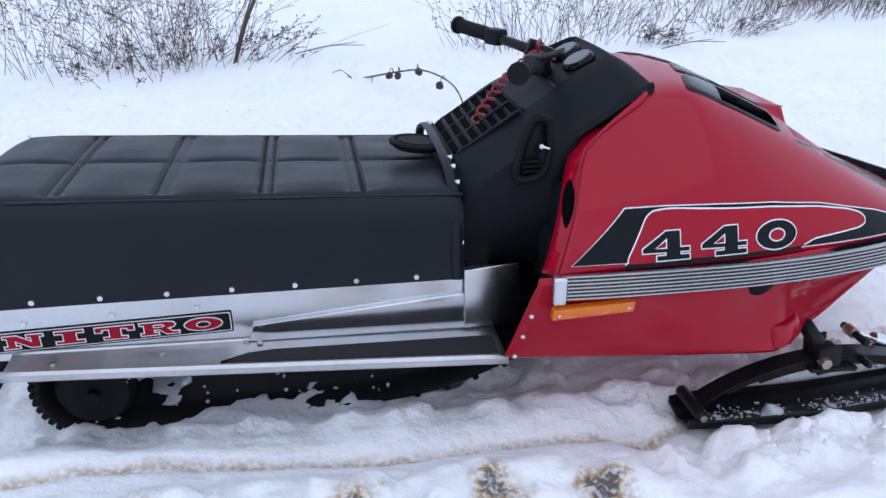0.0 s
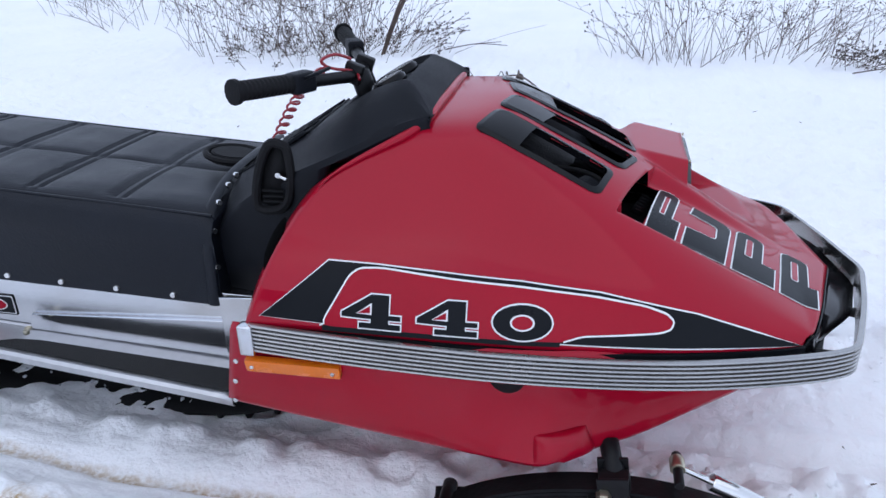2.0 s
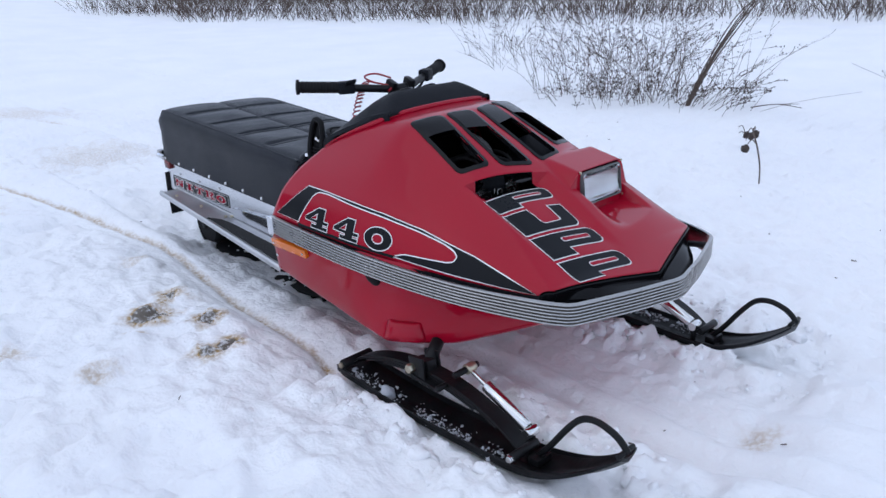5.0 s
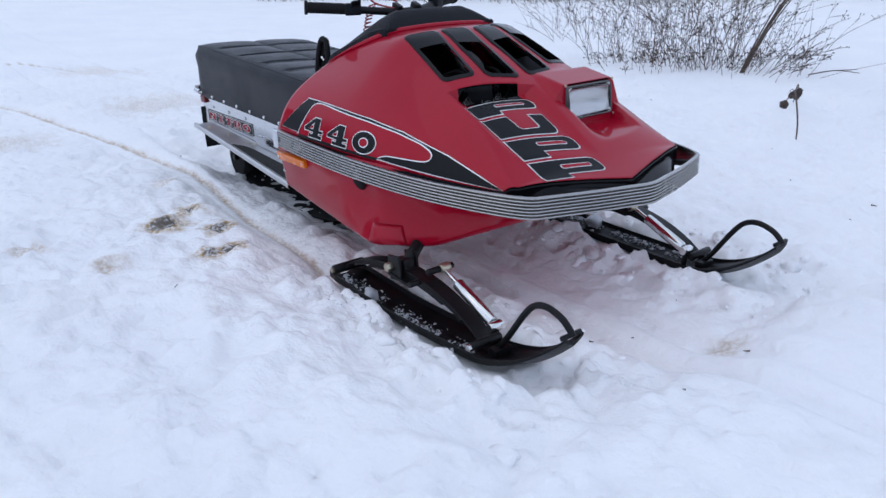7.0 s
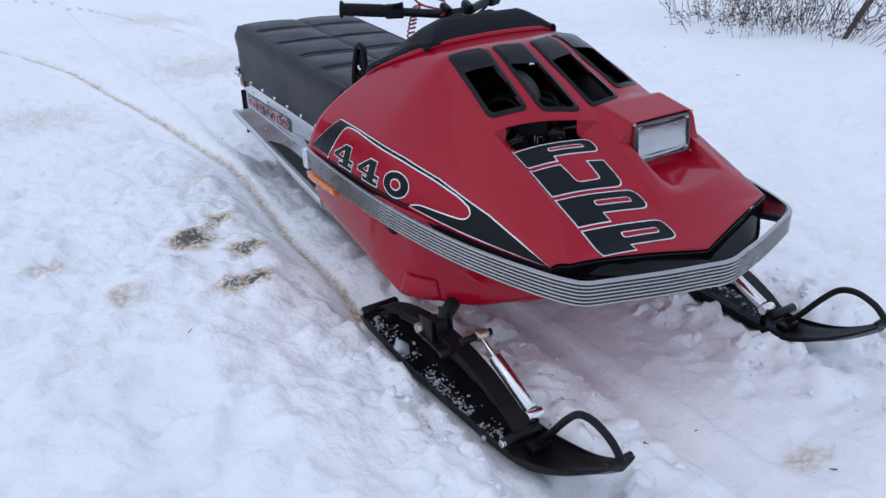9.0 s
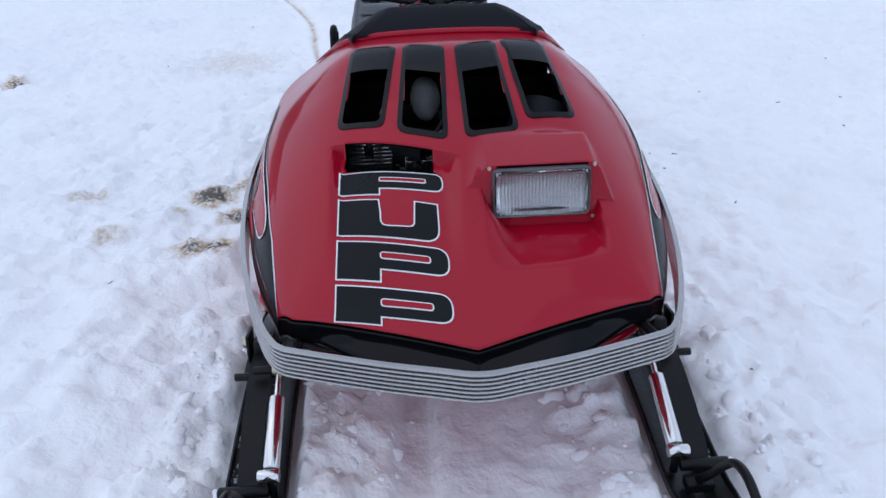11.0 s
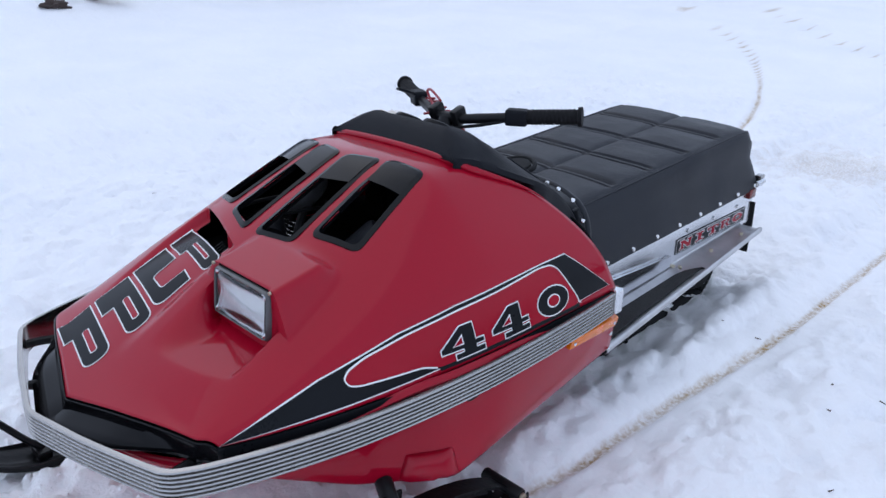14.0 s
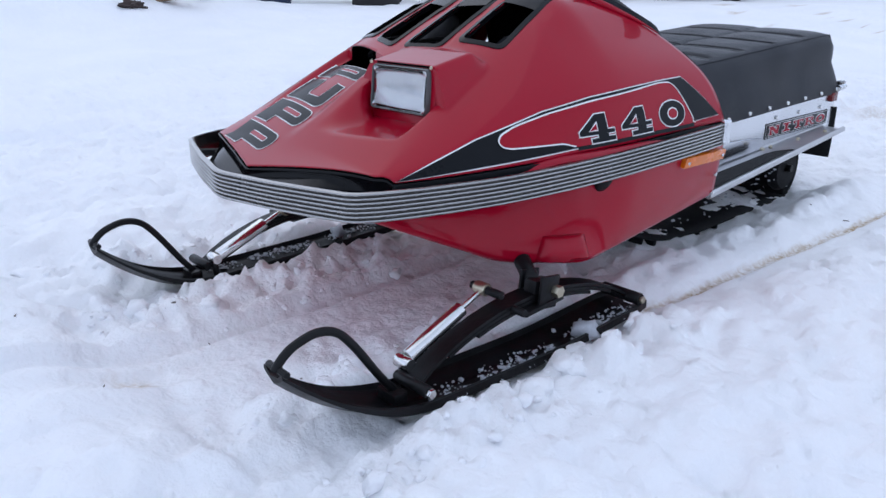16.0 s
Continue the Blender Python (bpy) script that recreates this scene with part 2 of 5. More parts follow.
def curve(xs, vals):
    """A smooth function through the table (monotone cubic)."""
    x, y = np.array(xs, float), np.array(vals, float)
    h, d = np.diff(x), np.diff(y) / np.diff(x)
    s = np.zeros_like(y)
    for i in range(1, len(x) - 1):
        s[i] = 0 if d[i - 1] * d[i] <= 0 else 2 * d[i - 1] * d[i] / (d[i - 1] + d[i])
    s[0], s[-1] = d[0], d[-1]

    def f(q):
        q = np.clip(q, x[0], x[-1])
        i = np.clip(np.searchsorted(x, q) - 1, 0, len(h) - 1)
        t = (q - x[i]) / h[i]
        return (y[i] * (1 + 2 * t) * (1 - t) ** 2 + h[i] * s[i] * t * (1 - t) ** 2
                + y[i + 1] * t * t * (3 - 2 * t) + h[i] * s[i + 1] * t * t * (t - 1))
    return f


def step(a, b, x):
    t = np.clip((x - a) / (b - a), 0, 1)
    return t * t * (3 - 2 * t)


def inside(poly, x, y):
    c, j = False, len(poly) - 1
    for i in range(len(poly)):
        (xi, yi), (xj, yj) = poly[i], poly[j]
        if (yi > y) != (yj > y) and x < (xj - xi) * (y - yi) / (yj - yi) + xi:
            c = not c
        j = i
    return c


def offset(poly, d):
    """The outline moved outwards by d."""
    p = [np.array(q, float) for q in poly]
    area = sum(p[i - 1][0] * p[i][1] - p[i][0] * p[i - 1][1] for i in range(len(p)))
    sg = 1 if area > 0 else -1
    out = []
    for i in range(len(p)):
        a, b, c = p[i - 1], p[i], p[(i + 1) % len(p)]
        e1, e2 = (b - a) / np.linalg.norm(b - a), (c - b) / np.linalg.norm(c - b)
        n1, n2 = np.array([e1[1], -e1[0]]) * sg, np.array([e2[1], -e2[0]]) * sg
        m = n1 + n2
        k = m @ m
        out.append(b + m * (2 * d / k if k > 0.5 else d / 0.7))
    return [tuple(q) for q in out]


def rounded(poly, r, seg=4):
    """The outline with rounded corners."""
    p = [np.array(q, float) for q in poly]
    out = []
    for i in range(len(p)):
        a, b, c = p[i - 1], p[i], p[(i + 1) % len(p)]
        ra = min(r, 0.45 * np.linalg.norm(a - b), 0.45 * np.linalg.norm(c - b))
        s, e = b + (a - b) / np.linalg.norm(a - b) * ra, b + (c - b) / np.linalg.norm(c - b) * ra
        for k in range(seg + 1):
            t = k / seg
            out.append(tuple((1 - t) ** 2 * s + 2 * t * (1 - t) * b + t * t * e))
    return out

# ---- the snow field: one sheet out to the horizon ----


def axis(near, fine, far):
    """Coordinates that are close together near the sled and spread out towards the distance."""
    a = list(np.arange(0, near, fine))
    s = fine
    while a[-1] < far:
        s *= 1.085
        a.append(a[-1] + s)
    return np.array([-q for q in a[:0:-1]] + a)


GROOVE_R = curve((-12, -8.2, -5.5, -3.77, -2.88, -2.38, -1.93, -1.16, -0.76, -0.53, -0.24, 0.05, 0.2, 3.0), (-6.2, -3.9, -1.7, -.89, -.645, -.585, -.52, -.44, -.40, -.402, -.425, -.424, -.417, -.417))
GROOVE_L = curve((-12, -8.2, -5.31, -3.66, -2.48, -1.50, -0.90, -0.26, 0.08, 0.2, 3.0), (-5.2, -2.6, -.144, .274, .489, .527, .520, .460, .443, .43, .43))


def groove_y(x, side):
    """Where the runner's groove lies, straight under the sled and bending away behind it."""
    return GROOVE_L(x) if side > 0 else GROOVE_R(x)


LUG = (0.30, -1.12, 0.97, 0.24)     # middle and heading of the old lug prints
PERM = np.random.RandomState(3).permutation(4096)
GRAD = np.random.RandomState(4).uniform(0, 2 * math.pi, 4096)


def plain_noise(x, y):
    """Smooth gradient noise from about -0.7 to 0.7."""
    x0, y0 = np.floor(x).astype(int), np.floor(y).astype(int)
    fx, fy = x - x0, y - y0

    def corner(i, j):
        g = GRAD[PERM[(PERM[(x0 + i) & 4095] + y0 + j) & 4095]]
        return np.cos(g) * (fx - i) + np.sin(g) * (fy - j)
    u, v = fx ** 3 * (fx * (fx * 6 - 15) + 10), fy ** 3 * (fy * (fy * 6 - 15) + 10)
    return (corner(0, 0) * (1 - u) + corner(1, 0) * u) * (1 - v) + (corner(0, 1) * (1 - u) + corner(1, 1) * u) * v


def fractal(x, y, f, oct_=4, seed=0.0):
    v, a, tot = 0.0, 1.0, 0.0
    for k in range(oct_):
        v = v + a * plain_noise(np.asarray(x * f + seed * 7.3 + 31.7 * k, float), np.asarray(y * f - seed * 5.1 + 17.3 * k, float))
        tot += a
        a *= 0.5
        f *= 2.1
    return 1.4 * v / tot


def snow_lie(x, y):
    """The loose snow stands higher than the packed bed in which the sled rests."""
    a = np.abs(y)
    ins = .27 + .22 * step(.0, .28, x)
    back = 1 - step(-1.0, -.45, x)
    right = (.022 + .070 * back) * step(ins, ins + .12, a) + (.052 - .055 * back) * step(ins + .10, ins + .32, a)
    left = (.012 + .015 * back) * step(ins, ins + .12, a) + .018 * step(ins + .15, ins + .7, a)
    tail = .075 * (1 - step(-1.75, -1.25, x)) * (1 - step(.25, .45, a))
    return np.maximum(np.maximum(np.where(y < 0, right, left), tail), .068 * step(1.17, 1.42, x) * (1 - .6 * step(.2, .9, y)))


def snow_height(x, y):
    r = np.hypot(x, y)
    h = snow_lie(x, y) + 0.022 * fractal(x, y, 0.9, 2, 2.0) + (0.024 + 0.012 * step(5, 8, r)) * fractal(x, y, 3.6, 3, 9.0)
    near = 1 - step(3.5, 5.5, r)
    rough = step(-0.25, 0.45, fractal(x, y, 1.3, 2, 30.0))
    h = h + near * rough * (0.022 * np.abs(fractal(x, y, 6.0, 2, 4.0)) + 0.010 * fractal(x, y, 17.0, 2, 14.0))
    h = h + near * (0.018 * fractal(x, y, 9.0, 2, 44.0) + 0.016 * (0.4 + 0.6 * rough) * np.abs(fractal(x, y, 13.0, 2, 84.0)))
    h = h + near * 0.006 * step(0.1, 0.4, fractal(x, y, 2.0, 2, 91.0)) * fractal(x, y, 34.0, 2, 95.0)
    # small dents where clods fell
    h = h - 0.014 * near * step(0.40, 0.58, fractal(x, y, 11.0, 1, 131.0))
    # shallow boot prints and ruts
    h = h - 0.026 * near * step(0.30, 0.46, fractal(x, y, 3.4, 2, 61.0))
    # grooves of the skis and the packed trough under the track
    g = 0.0
    for s in (-1, 1):
        d = np.abs(y - groove_y(x, s))
        g = np.maximum(g, (1 - step(0.035, 0.09, d)) * (1 - step(0.95, 1.2, x)))
    h = h - 0.026 * g * (0.45 + 0.55 * step(-0.6, 0.2, x))
    mid = 1 - step(0.20, 0.30, np.abs(y - 0.5 * (groove_y(x, 1) + groove_y(x, -1))))
    h = h - 0.020 * mid * (1 - step(0.6, 1.0, x))
    # flakes and crusts with short steep edges
    h = h + near * (.013 * step(.00, .08, fractal(x, y, 5.0, 3, 210.0)) + .007 * step(.02, .07, fractal(x, y, 10.0, 3, 220.0)))
    # smooth straight troughs left ahead of the nose
    ahead = step(0.1, 0.4, x) * (1 - step(2.2, 3.4, x))
    for c, w, d in ((-0.105, 0.030, 0.034), (0.015, 0.022, 0.014), (0.20, 0.03, 0.012)):
        q = np.abs(y - c - 0.010 * fractal(x, 0.2 + c, 1.2, 2, 3.0))
        k = (1 - step(w, w + 0.022, q)) * ahead
        flat = (1 - step(w + .03, w + 0.08, q)) * ahead
        h = h + (snow_lie(x, y) - h) * 0.75 * flat - d * k + .006 * flat
    # old ruts of runners and wheels out in the field
    for c, m, w, d in ((-1.50, .12, .05, .022), (-1.78, .10, .04, .014), (-2.45, .16, .10, .030), (-2.95, .15, .10, .026), (-4.3, .22, .14, .04), (1.55, -.05, .05, .016), (2.05, -.04, .06, .016)):
        q = np.abs(y - c - m * x - .03 * fractal(x, c, .8, 2, 5.0))
        k = (1 - step(w * .6, w * 1.3, q)) * step(-.35, .1, fractal(x, c, .45, 2, 19.0)) * (np.abs(x) < 9)
        h = h - d * k + .4 * d * (1 - step(w * .4, w, np.abs(q - 1.6 * w))) * step(-.1, .3, fractal(x, y, 4.0, 2, 29.0)) * (np.abs(x) < 9)
    # chopped, piled snow beside the skis
    for s in (-1, 1):
        d = np.abs(np.abs(y - s * 0.415) - 0.13)
        chop = 1 - np.abs(fractal(x, y, 7.0, 2, 50 + s)) * 2.2
        lump = .020 * step(.0, .08, fractal(x, y, 7.5, 3, 230 + s)) + .010 * step(.02, .08, fractal(x, y, 15.0, 3, 240 + s))
        h = h + (0.024 * np.maximum(0, chop - 0.35) + lump + 0.008 * fractal(x, y, 21.0, 2, 71)) * (1 - step(0.03, 0.19, d)) * step(0.0, 0.4, x) * (1 - step(1.0, 1.5, x))
    # loose snow banked against the track
    bank = (1 - step(0.03, 0.12, np.abs(np.abs(y) - 0.335))) * step(-1.25, -0.95, x) * (1 - step(0.05, 0.35, x))
    h = h + bank * (0.022 + 0.022 * fractal(x, y, 8.0, 3, 23.0))
    # smooth banks along the grooves behind the skis
    for s in (-1, 1):
        q = s * (y - groove_y(x, s))
        on = step(-7.0, -3.5, x) * (1 - step(.10, .30, x)) * (np.abs(q) < .4)
        soft = (1 - step(.05, .13, np.abs(q))) * on
        h = h + (snow_lie(x, y) - .012 - h) * .80 * soft
        h = h - .016 * on * (1 - step(.008, .030, np.abs(q))) + .010 * on * (1 - step(.010, .035, np.abs(q + .062)))
    # the runners press the snow down
    for s in (-1, 1):
        d = np.abs(y - s * (.412 - .024 * step(.5, 1.17, x)))
        k = (1 - step(.060, .085, d)) * step(.22, .27, x) * (1 - step(1.15, 1.19, x))
        bed = np.minimum(h, -.006 + .150 * np.maximum(0, (x - .88) / .305) ** 2.1)
        h = h + (bed - h) * k
    # old lug prints of a track beside the sled
    u, w = (x - LUG[0]) * LUG[2] + (y - LUG[1]) * LUG[3], -(x - LUG[0]) * LUG[3] + (y - LUG[1]) * LUG[2]
    print_ = (1 - step(0.13, 0.19, np.abs(w))) * (1 - step(0.5, 0.8, np.abs(u)))
    h = h + print_ * 0.007 * np.sin(2 * math.pi * (u + 0.02 * fractal(x, y, 5.0, 2, 33.0)) / 0.055) * step(-0.3, 0.2, fractal(x, y, 3.0, 2, 37.0))
    # a ploughed bank towards the yard
    out = -y * 0.815 - x * 0.58
    h = h + 0.33 * step(2.5, 9.0, out) * (1 + 0.16 * step(4, 8, out) * fractal(x, y, 0.5, 3, 7.0))
    h = h + 0.90 * np.exp(-((x + 1.0) / 1.9) ** 2 - ((y + 8.6) / 1.3) ** 2)
    return h + 0.10 * step(14, 40, r) * fractal(x, y, 0.11, 3, 1.0)


def soil_at(x, y):
    d = 0.0
    for s in (-1, 1):
        q = np.abs(y - groove_y(x, s) - 0.010 * fractal(x, 0.3, 3.0, 2, 3.0) - .004 * fractal(x, s * 1.7, 16.0, 2, 6.0))
        dash = step(-.05, .30, fractal(x, s * 1.0, 6.0, 3, 8.0))
        d = np.maximum(d, (x < 0.30) * (1 - step(0.005, 0.020, q)) * (0.66 + 0.32 * dash))
        d = np.maximum(d, (x < 0.34) * (.10 + .14 * dash) * (1 - step(0.01, 0.055, q)) * step(-0.3, 0.3, fractal(x, s * 2.0, 1.7, 2, 12.0)))
    for cx, cy, rr, k in ((-.337, -.718, .072, 1.0), (-.433, -.605, .055, .8), (-.183, -.609, .055, .8), (.012, -.637, .052, 1.0), (.010, -.704, .052, .8), (-.24, -.80, .030, .5),
                          (-.377, -1.117, .060, .40), (-.087, -.974, .045, .40), (-.80, -.56, .05, .3), (1.235, .03, .045, .35), (1.35, 0.85, 0.03, 0.3),
                          (-1.73, -2.33, .10, .8), (-1.80, -1.96, .07, .8), (-.515, -1.69, .08, .45), (-2.7, 0.0, 0.35, 0.2), (-4.6, 0.2, 0.35, 0.2), (-2.0, -0.95, 0.25, 0.22)):
        d = np.maximum(d, 1.5 * k * (1 - step(rr * 0.2, rr * 1.4, np.hypot(x - cx, y - cy) * (1 + 0.9 * fractal(x, y, 16, 3, 1.0)))))
    return d


gx, gy = axis(3.3, 0.013, 260), axis(2.2, 0.013, 260)
gxx, gyy = np.meshgrid(gx - 0.75, gy, indexing="ij")
gzz = snow_height(gxx, gyy)
soil = (soil_at(gxx, gyy) * (np.abs(gxx) < 10) * (np.abs(gyy) < 10)).ravel()
gv = np.stack([gxx, gyy, gzz], -1).reshape(-1, 3)
ground = link_mesh("ground", gv, grid_faces(len(gx), len(gy)), SNOW)
ground.data.set_sharp_from_angle(angle=math.pi)
ground.data.attributes.new("soil", "FLOAT", "POINT").data.foreach_set("value", soil)
tagged(ground, "trampled old snow with ski grooves and muddy streaks", "snow", kind="structure")

# ---- the snowmobile ----
sled = tagged(new("snowmobile"), "vintage red snowmobile with black seat, parked on trampled snow", "snowmobile")

# hood: half sections from the bumper line up to the centre, as tables along the sled
XS = (-0.06, 0.10, 0.30, 0.40, 0.50, 0.65, 0.80, 0.88)
B_Y, B_Z = curve(XS, (.437, .436, .430, .423, .411, .383, .337, .304)), curve(XS, (.402, .402, .398, .396, .392, .388, .382, .380))
S_Y, S_Z = curve(XS, (.418, .404, .394, .388, .378, .352, .319, .300)), curve(XS, (.490, .508, .506, .496, .478, .446, .406, .384))
Q_Y, Q_Z = curve(XS, (.318, .292, .294, .296, .293, .290, .291, .295)), curve(XS, (.578, .593, .600, .580, .548, .490, .420, .387))
E_Y, E_Z = curve(XS, (.240, .215, .208, .215, .226, .244, .268, .288)), curve(XS, (.640, .668, .676, .638, .590, .512, .430, .390))
C_Z = curve((-0.06, 0.20, 0.335, 0.46, 0.58, 0.70, 0.80, 0.90, 0.97), (.670, .685, .692, .645, .586, .518, .455, .400, .373))


def hood_curves(x):
    """Half width and height of the hood at x, as functions of v."""
    c, e = float(C_Z(x)), float(E_Z(x))
    ys = (0.0, .5 * float(E_Y(x)), float(E_Y(x)), float(Q_Y(x)), float(S_Y(x)), float(B_Y(x)))
    zs = (c, c + (e - c) * .22, e, float(Q_Z(x)), float(S_Z(x)), float(B_Z(x)))
    fine = np.linspace(0, 1, 61)
    wide = np.linspace(-18 / 60, 78 / 60, 97)
    w = np.exp(-.5 * (np.arange(-18, 19) / 60 / .068) ** 2)
    w /= w.sum()
    out = []
    for vals, mirror in ((ys, -1), (zs, 1)):
        f = curve(HV, vals)
        q = f(np.clip(np.where(wide < 0, -wide, np.where(wide > 1, 2 - wide, wide)), 0, 1))
        # the section goes on evenly past the middle and past the bumper line
        q = np.where(wide < 0, mirror * q, np.where(wide > 1, 2 * vals[-1] - q, q))
        sm = np.convolve(q, w, "valid")
        out.append(sm)
    return (lambda v: np.interp(v, fine, out[0])), (lambda v: np.interp(v, fine, out[1]))


def hood_section(x, v):
    """Half width and height of the hood at x, v from 0 (centre) to 1 (bumper line)."""
    fy, fz = hood_curves(x)
    return float(fy(v)), float(fz(v))


HV = (0, .25, .5, .667, .833, 1)
HX0, HX1 = curve((0, 0.4, 0.5, 0.667, 0.833, 1), (.232, .226, .205, .064, .012, -.025)), curve((0, 0.25, 0.5, 0.75, 1), (.968, .925, .882, .868, .858))
LY, LW = 0.137, 0.098        # headlamp pod: its middle and half width


FACE = 0.694     # where the lamp's face stands
MOUTH = 0.034    # length of the air scoop's mouth


def lip_x(y):
    """Where the scoop's slanting lip stands."""
    return .568 + .31 * (y + .20)


def relief(x, y, z):
    """The headlamp's raised pod and the dish before it, and the sunk panel below the air scoop."""
    a = abs(y - LY)
    if 0.555 < x <= FACE:
        k = 1 - step(LW - 0.008, LW + 0.016 + 0.02 * (x - 0.56) / 0.13, a)
        z = z + k * max(0, (0.582 - 0.21 * (x - 0.58)) - z) * step(0.555, 0.60, x)
    elif x > FACE:
        wide = LW + 0.006 + 0.008 * min(1, (x - 0.694) / 0.12)
        k = 1 - step(wide - (0.016 if y > LY else 0.016 + 0.055 * step(0, .05, x - FACE)), wide, a)
        floor = 0.448 - 0.105 * (x - 0.694)
        z = z - k * max(0, z - floor)
    if x > lip_x(y) and y < 0.02:
        k = step(-0.236, -0.212, y) * (1 - step(-0.036, 0.004, y))
        z = z - k * .029 * max(0, 1 - (x - lip_x(y)) / .25)
    return z


def top_z(x, y):
    """Height of the bare hood top at a place of the plan."""
    fy, fz = hood_curves(x)
    vv = np.linspace(0, .8, 33)
    return float(np.interp(abs(y), fy(vv), fz(vv)))


VENTS = (((.318, -.194), (.345, -.108), (.549, -.137), (.526, -.219)), ((.345, -.087), (.362, -.012), (.594, -.021), (.566, -.106)),
         ((.362, .015), (.340, .091), (.577, .112), (.592, .018)), ((.326, .110), (.316, .193), (.516, .230), (.545, .137)))
holes = [offset(v, -0.005) for v in VENTS]
vs_half = [*np.linspace(0, 0.5, 52)[:-1], *np.linspace(0.5, 1, 34)]
cross = [(-1, v) for v in vs_half[:0:-1]] + [(1, v) for v in vs_half]
def hood_row(v):
    """Places along the sled for one line of the hood, with close pairs at the lip and the lamp's face."""
    a, b = float(HX0(v)), float(HX1(v))
    q = .59
    for _ in range(5):
        q = lip_x(-hood_section(q, min(v, .5))[0])
    return [*np.linspace(a, q - .0004, 52), *np.linspace(q + .0010, q + MOUTH, 5), *np.linspace(q + MOUTH + .006, FACE - .0004, 12), *np.linspace(FACE + .0010, b, 36)]


hrows = {v: hood_row(v) for v in vs_half}
us = range(len(hrows[0.0]))
hv, hf = [], []
for u in us:
    for sgn, v in cross:
        x = hrows[v][u]
        yy, zz = hood_section(x, v)
        yy *= sgn
        hv.append((x, yy, relief(x, yy, zz) if v < 0.62 else zz))
ncr = len(cross)
for f in grid_faces(len(us), ncr):
    cx, cy = np.mean([hv[i][0] for i in f]), np.mean([hv[i][1] for i in f])
    if any(inside(h, cx, cy) for h in holes):
        continue
    # the scoop's mouth in the lip over the sunk panel
    zspan = max(hv[i][2] for i in f) - min(hv[i][2] for i in f)
    if abs(cx - FACE) < 0.001 and abs(cy - LY) < 0.080 and zspan > 0.04:
        continue
    if -.001 < cx - lip_x(cy) < MOUTH and -0.208 < cy < -0.045:
        continue
    hf.append(f)
hood = link_mesh("hood", hv, hf, RED, sled, "glossy red fibreglass hood with four vents", thick=0.004)
# inner face and cut rim near-black, painting in the shade under the hood
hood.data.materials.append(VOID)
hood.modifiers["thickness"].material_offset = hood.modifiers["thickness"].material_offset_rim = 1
from mathutils.bvhtree import BVHTree
tree = BVHTree.FromPolygons([Vector(v) for v in hv], grid_faces(len(us), ncr))


def on_hood(a, b, how, lift):
    """A point of the hood, seen from above (a = x, b = y) or from a side (a = x, b = z)."""
    if how == "top":
        o, d = Vector((a, b, 1.5)), Vector((0, 0, -1))
    else:
        o, d = Vector((a, how * 1.5, b)), Vector((0, -how, 0))
    hit, nrm, _, _ = tree.ray_cast(o, d)
    if hit is None:
        hit, nrm, _, _ = tree.find_nearest(o + d * (0.9 if how == "top" else 1.1))
    if nrm.dot(d) > 0:
        nrm = -nrm
    return hit + nrm * lift


def laid(name, poly, material, parent, how, lift, label="", cell=0.011, rim=0.0, where=None):
    """A flat outline cut into small pieces and laid on the hood."""
    bm = bmesh.new()
    bm.faces.new([bm.verts.new((p[0], p[1], 0)) for p in poly])
    bm.normal_update()
    bmesh.ops.triangulate(bm, faces=bm.faces[:], ngon_method="EAR_CLIP")
    xs, ys = [p[0] for p in poly], [p[1] for p in poly]
    for lo, hi, nrm in ((min(xs), max(xs), (1, 0, 0)), (min(ys), max(ys), (0, 1, 0))):
        q = lo + cell
        while q < hi - 1e-4:
            bmesh.ops.bisect_plane(bm, geom=bm.verts[:] + bm.edges[:] + bm.faces[:], plane_co=Vector(nrm) * q, plane_no=nrm)
            q += cell
    for v in bm.verts:
        v.co = (where or on_hood)(v.co.x, v.co.y, how, lift)
    bmesh.ops.recalc_face_normals(bm, faces=bm.faces[:])
    return part(name, bm, material, parent, label)


# side graphics: black flash with white lines, red inlay and figures
flash = [(0.002, .419), (.113, .508), (.195, .506), (.305, .500), (.42, .491), (.54, .473), (.69, .436), (.78, .406), (.857, .381), (.70, .3915), (.487, .4030), (.25, .410)]
inlay = [(.105, .4120), (.150, .490), (.165, .500), (.20, .502), (.305, .493), (.42, .484), (.53, .469), (.61, .452), (.643, .440), (.654, .430), (.650, .420), (.634, .416), (.515, .4145), (.489, .4055), (.25, .4108)]
inlay = rounded(inlay, .018, 4)
FOUR = [(0.0, .30), (0.0, .44), (.50, 1.0), (.80, 1.0), (.80, .42), (1.0, .42), (1.0, .28), (.80, .28), (.80, .16), (1.0, .16), (1.0, 0.0), (.30, 0.0), (.30, .16), (.50, .16), (.50, .28)]
FOUR_EYE = [(.26, .43), (.50, .72), (.50, .43)]
ring = lambda cx, cy, a, b, n=22: [(cx + a * math.cos(2 * math.pi * k / n), cy + b * math.sin(2 * math.pi * k / n)) for k in range(n)]
def ribbon(path, w):
    """Outline of a band of width w along an open path."""
    p = [np.array(q, float) for q in path]
    left, right = [], []
    for i in range(len(p)):
        t = p[min(i + 1, len(p) - 1)] - p[max(i - 1, 0)]
        n = np.array([-t[1], t[0]]) / np.linalg.norm(t) * w / 2
        left.append(tuple(p[i] + n))
        right.append(tuple(p[i] - n))
    return left + right[::-1]


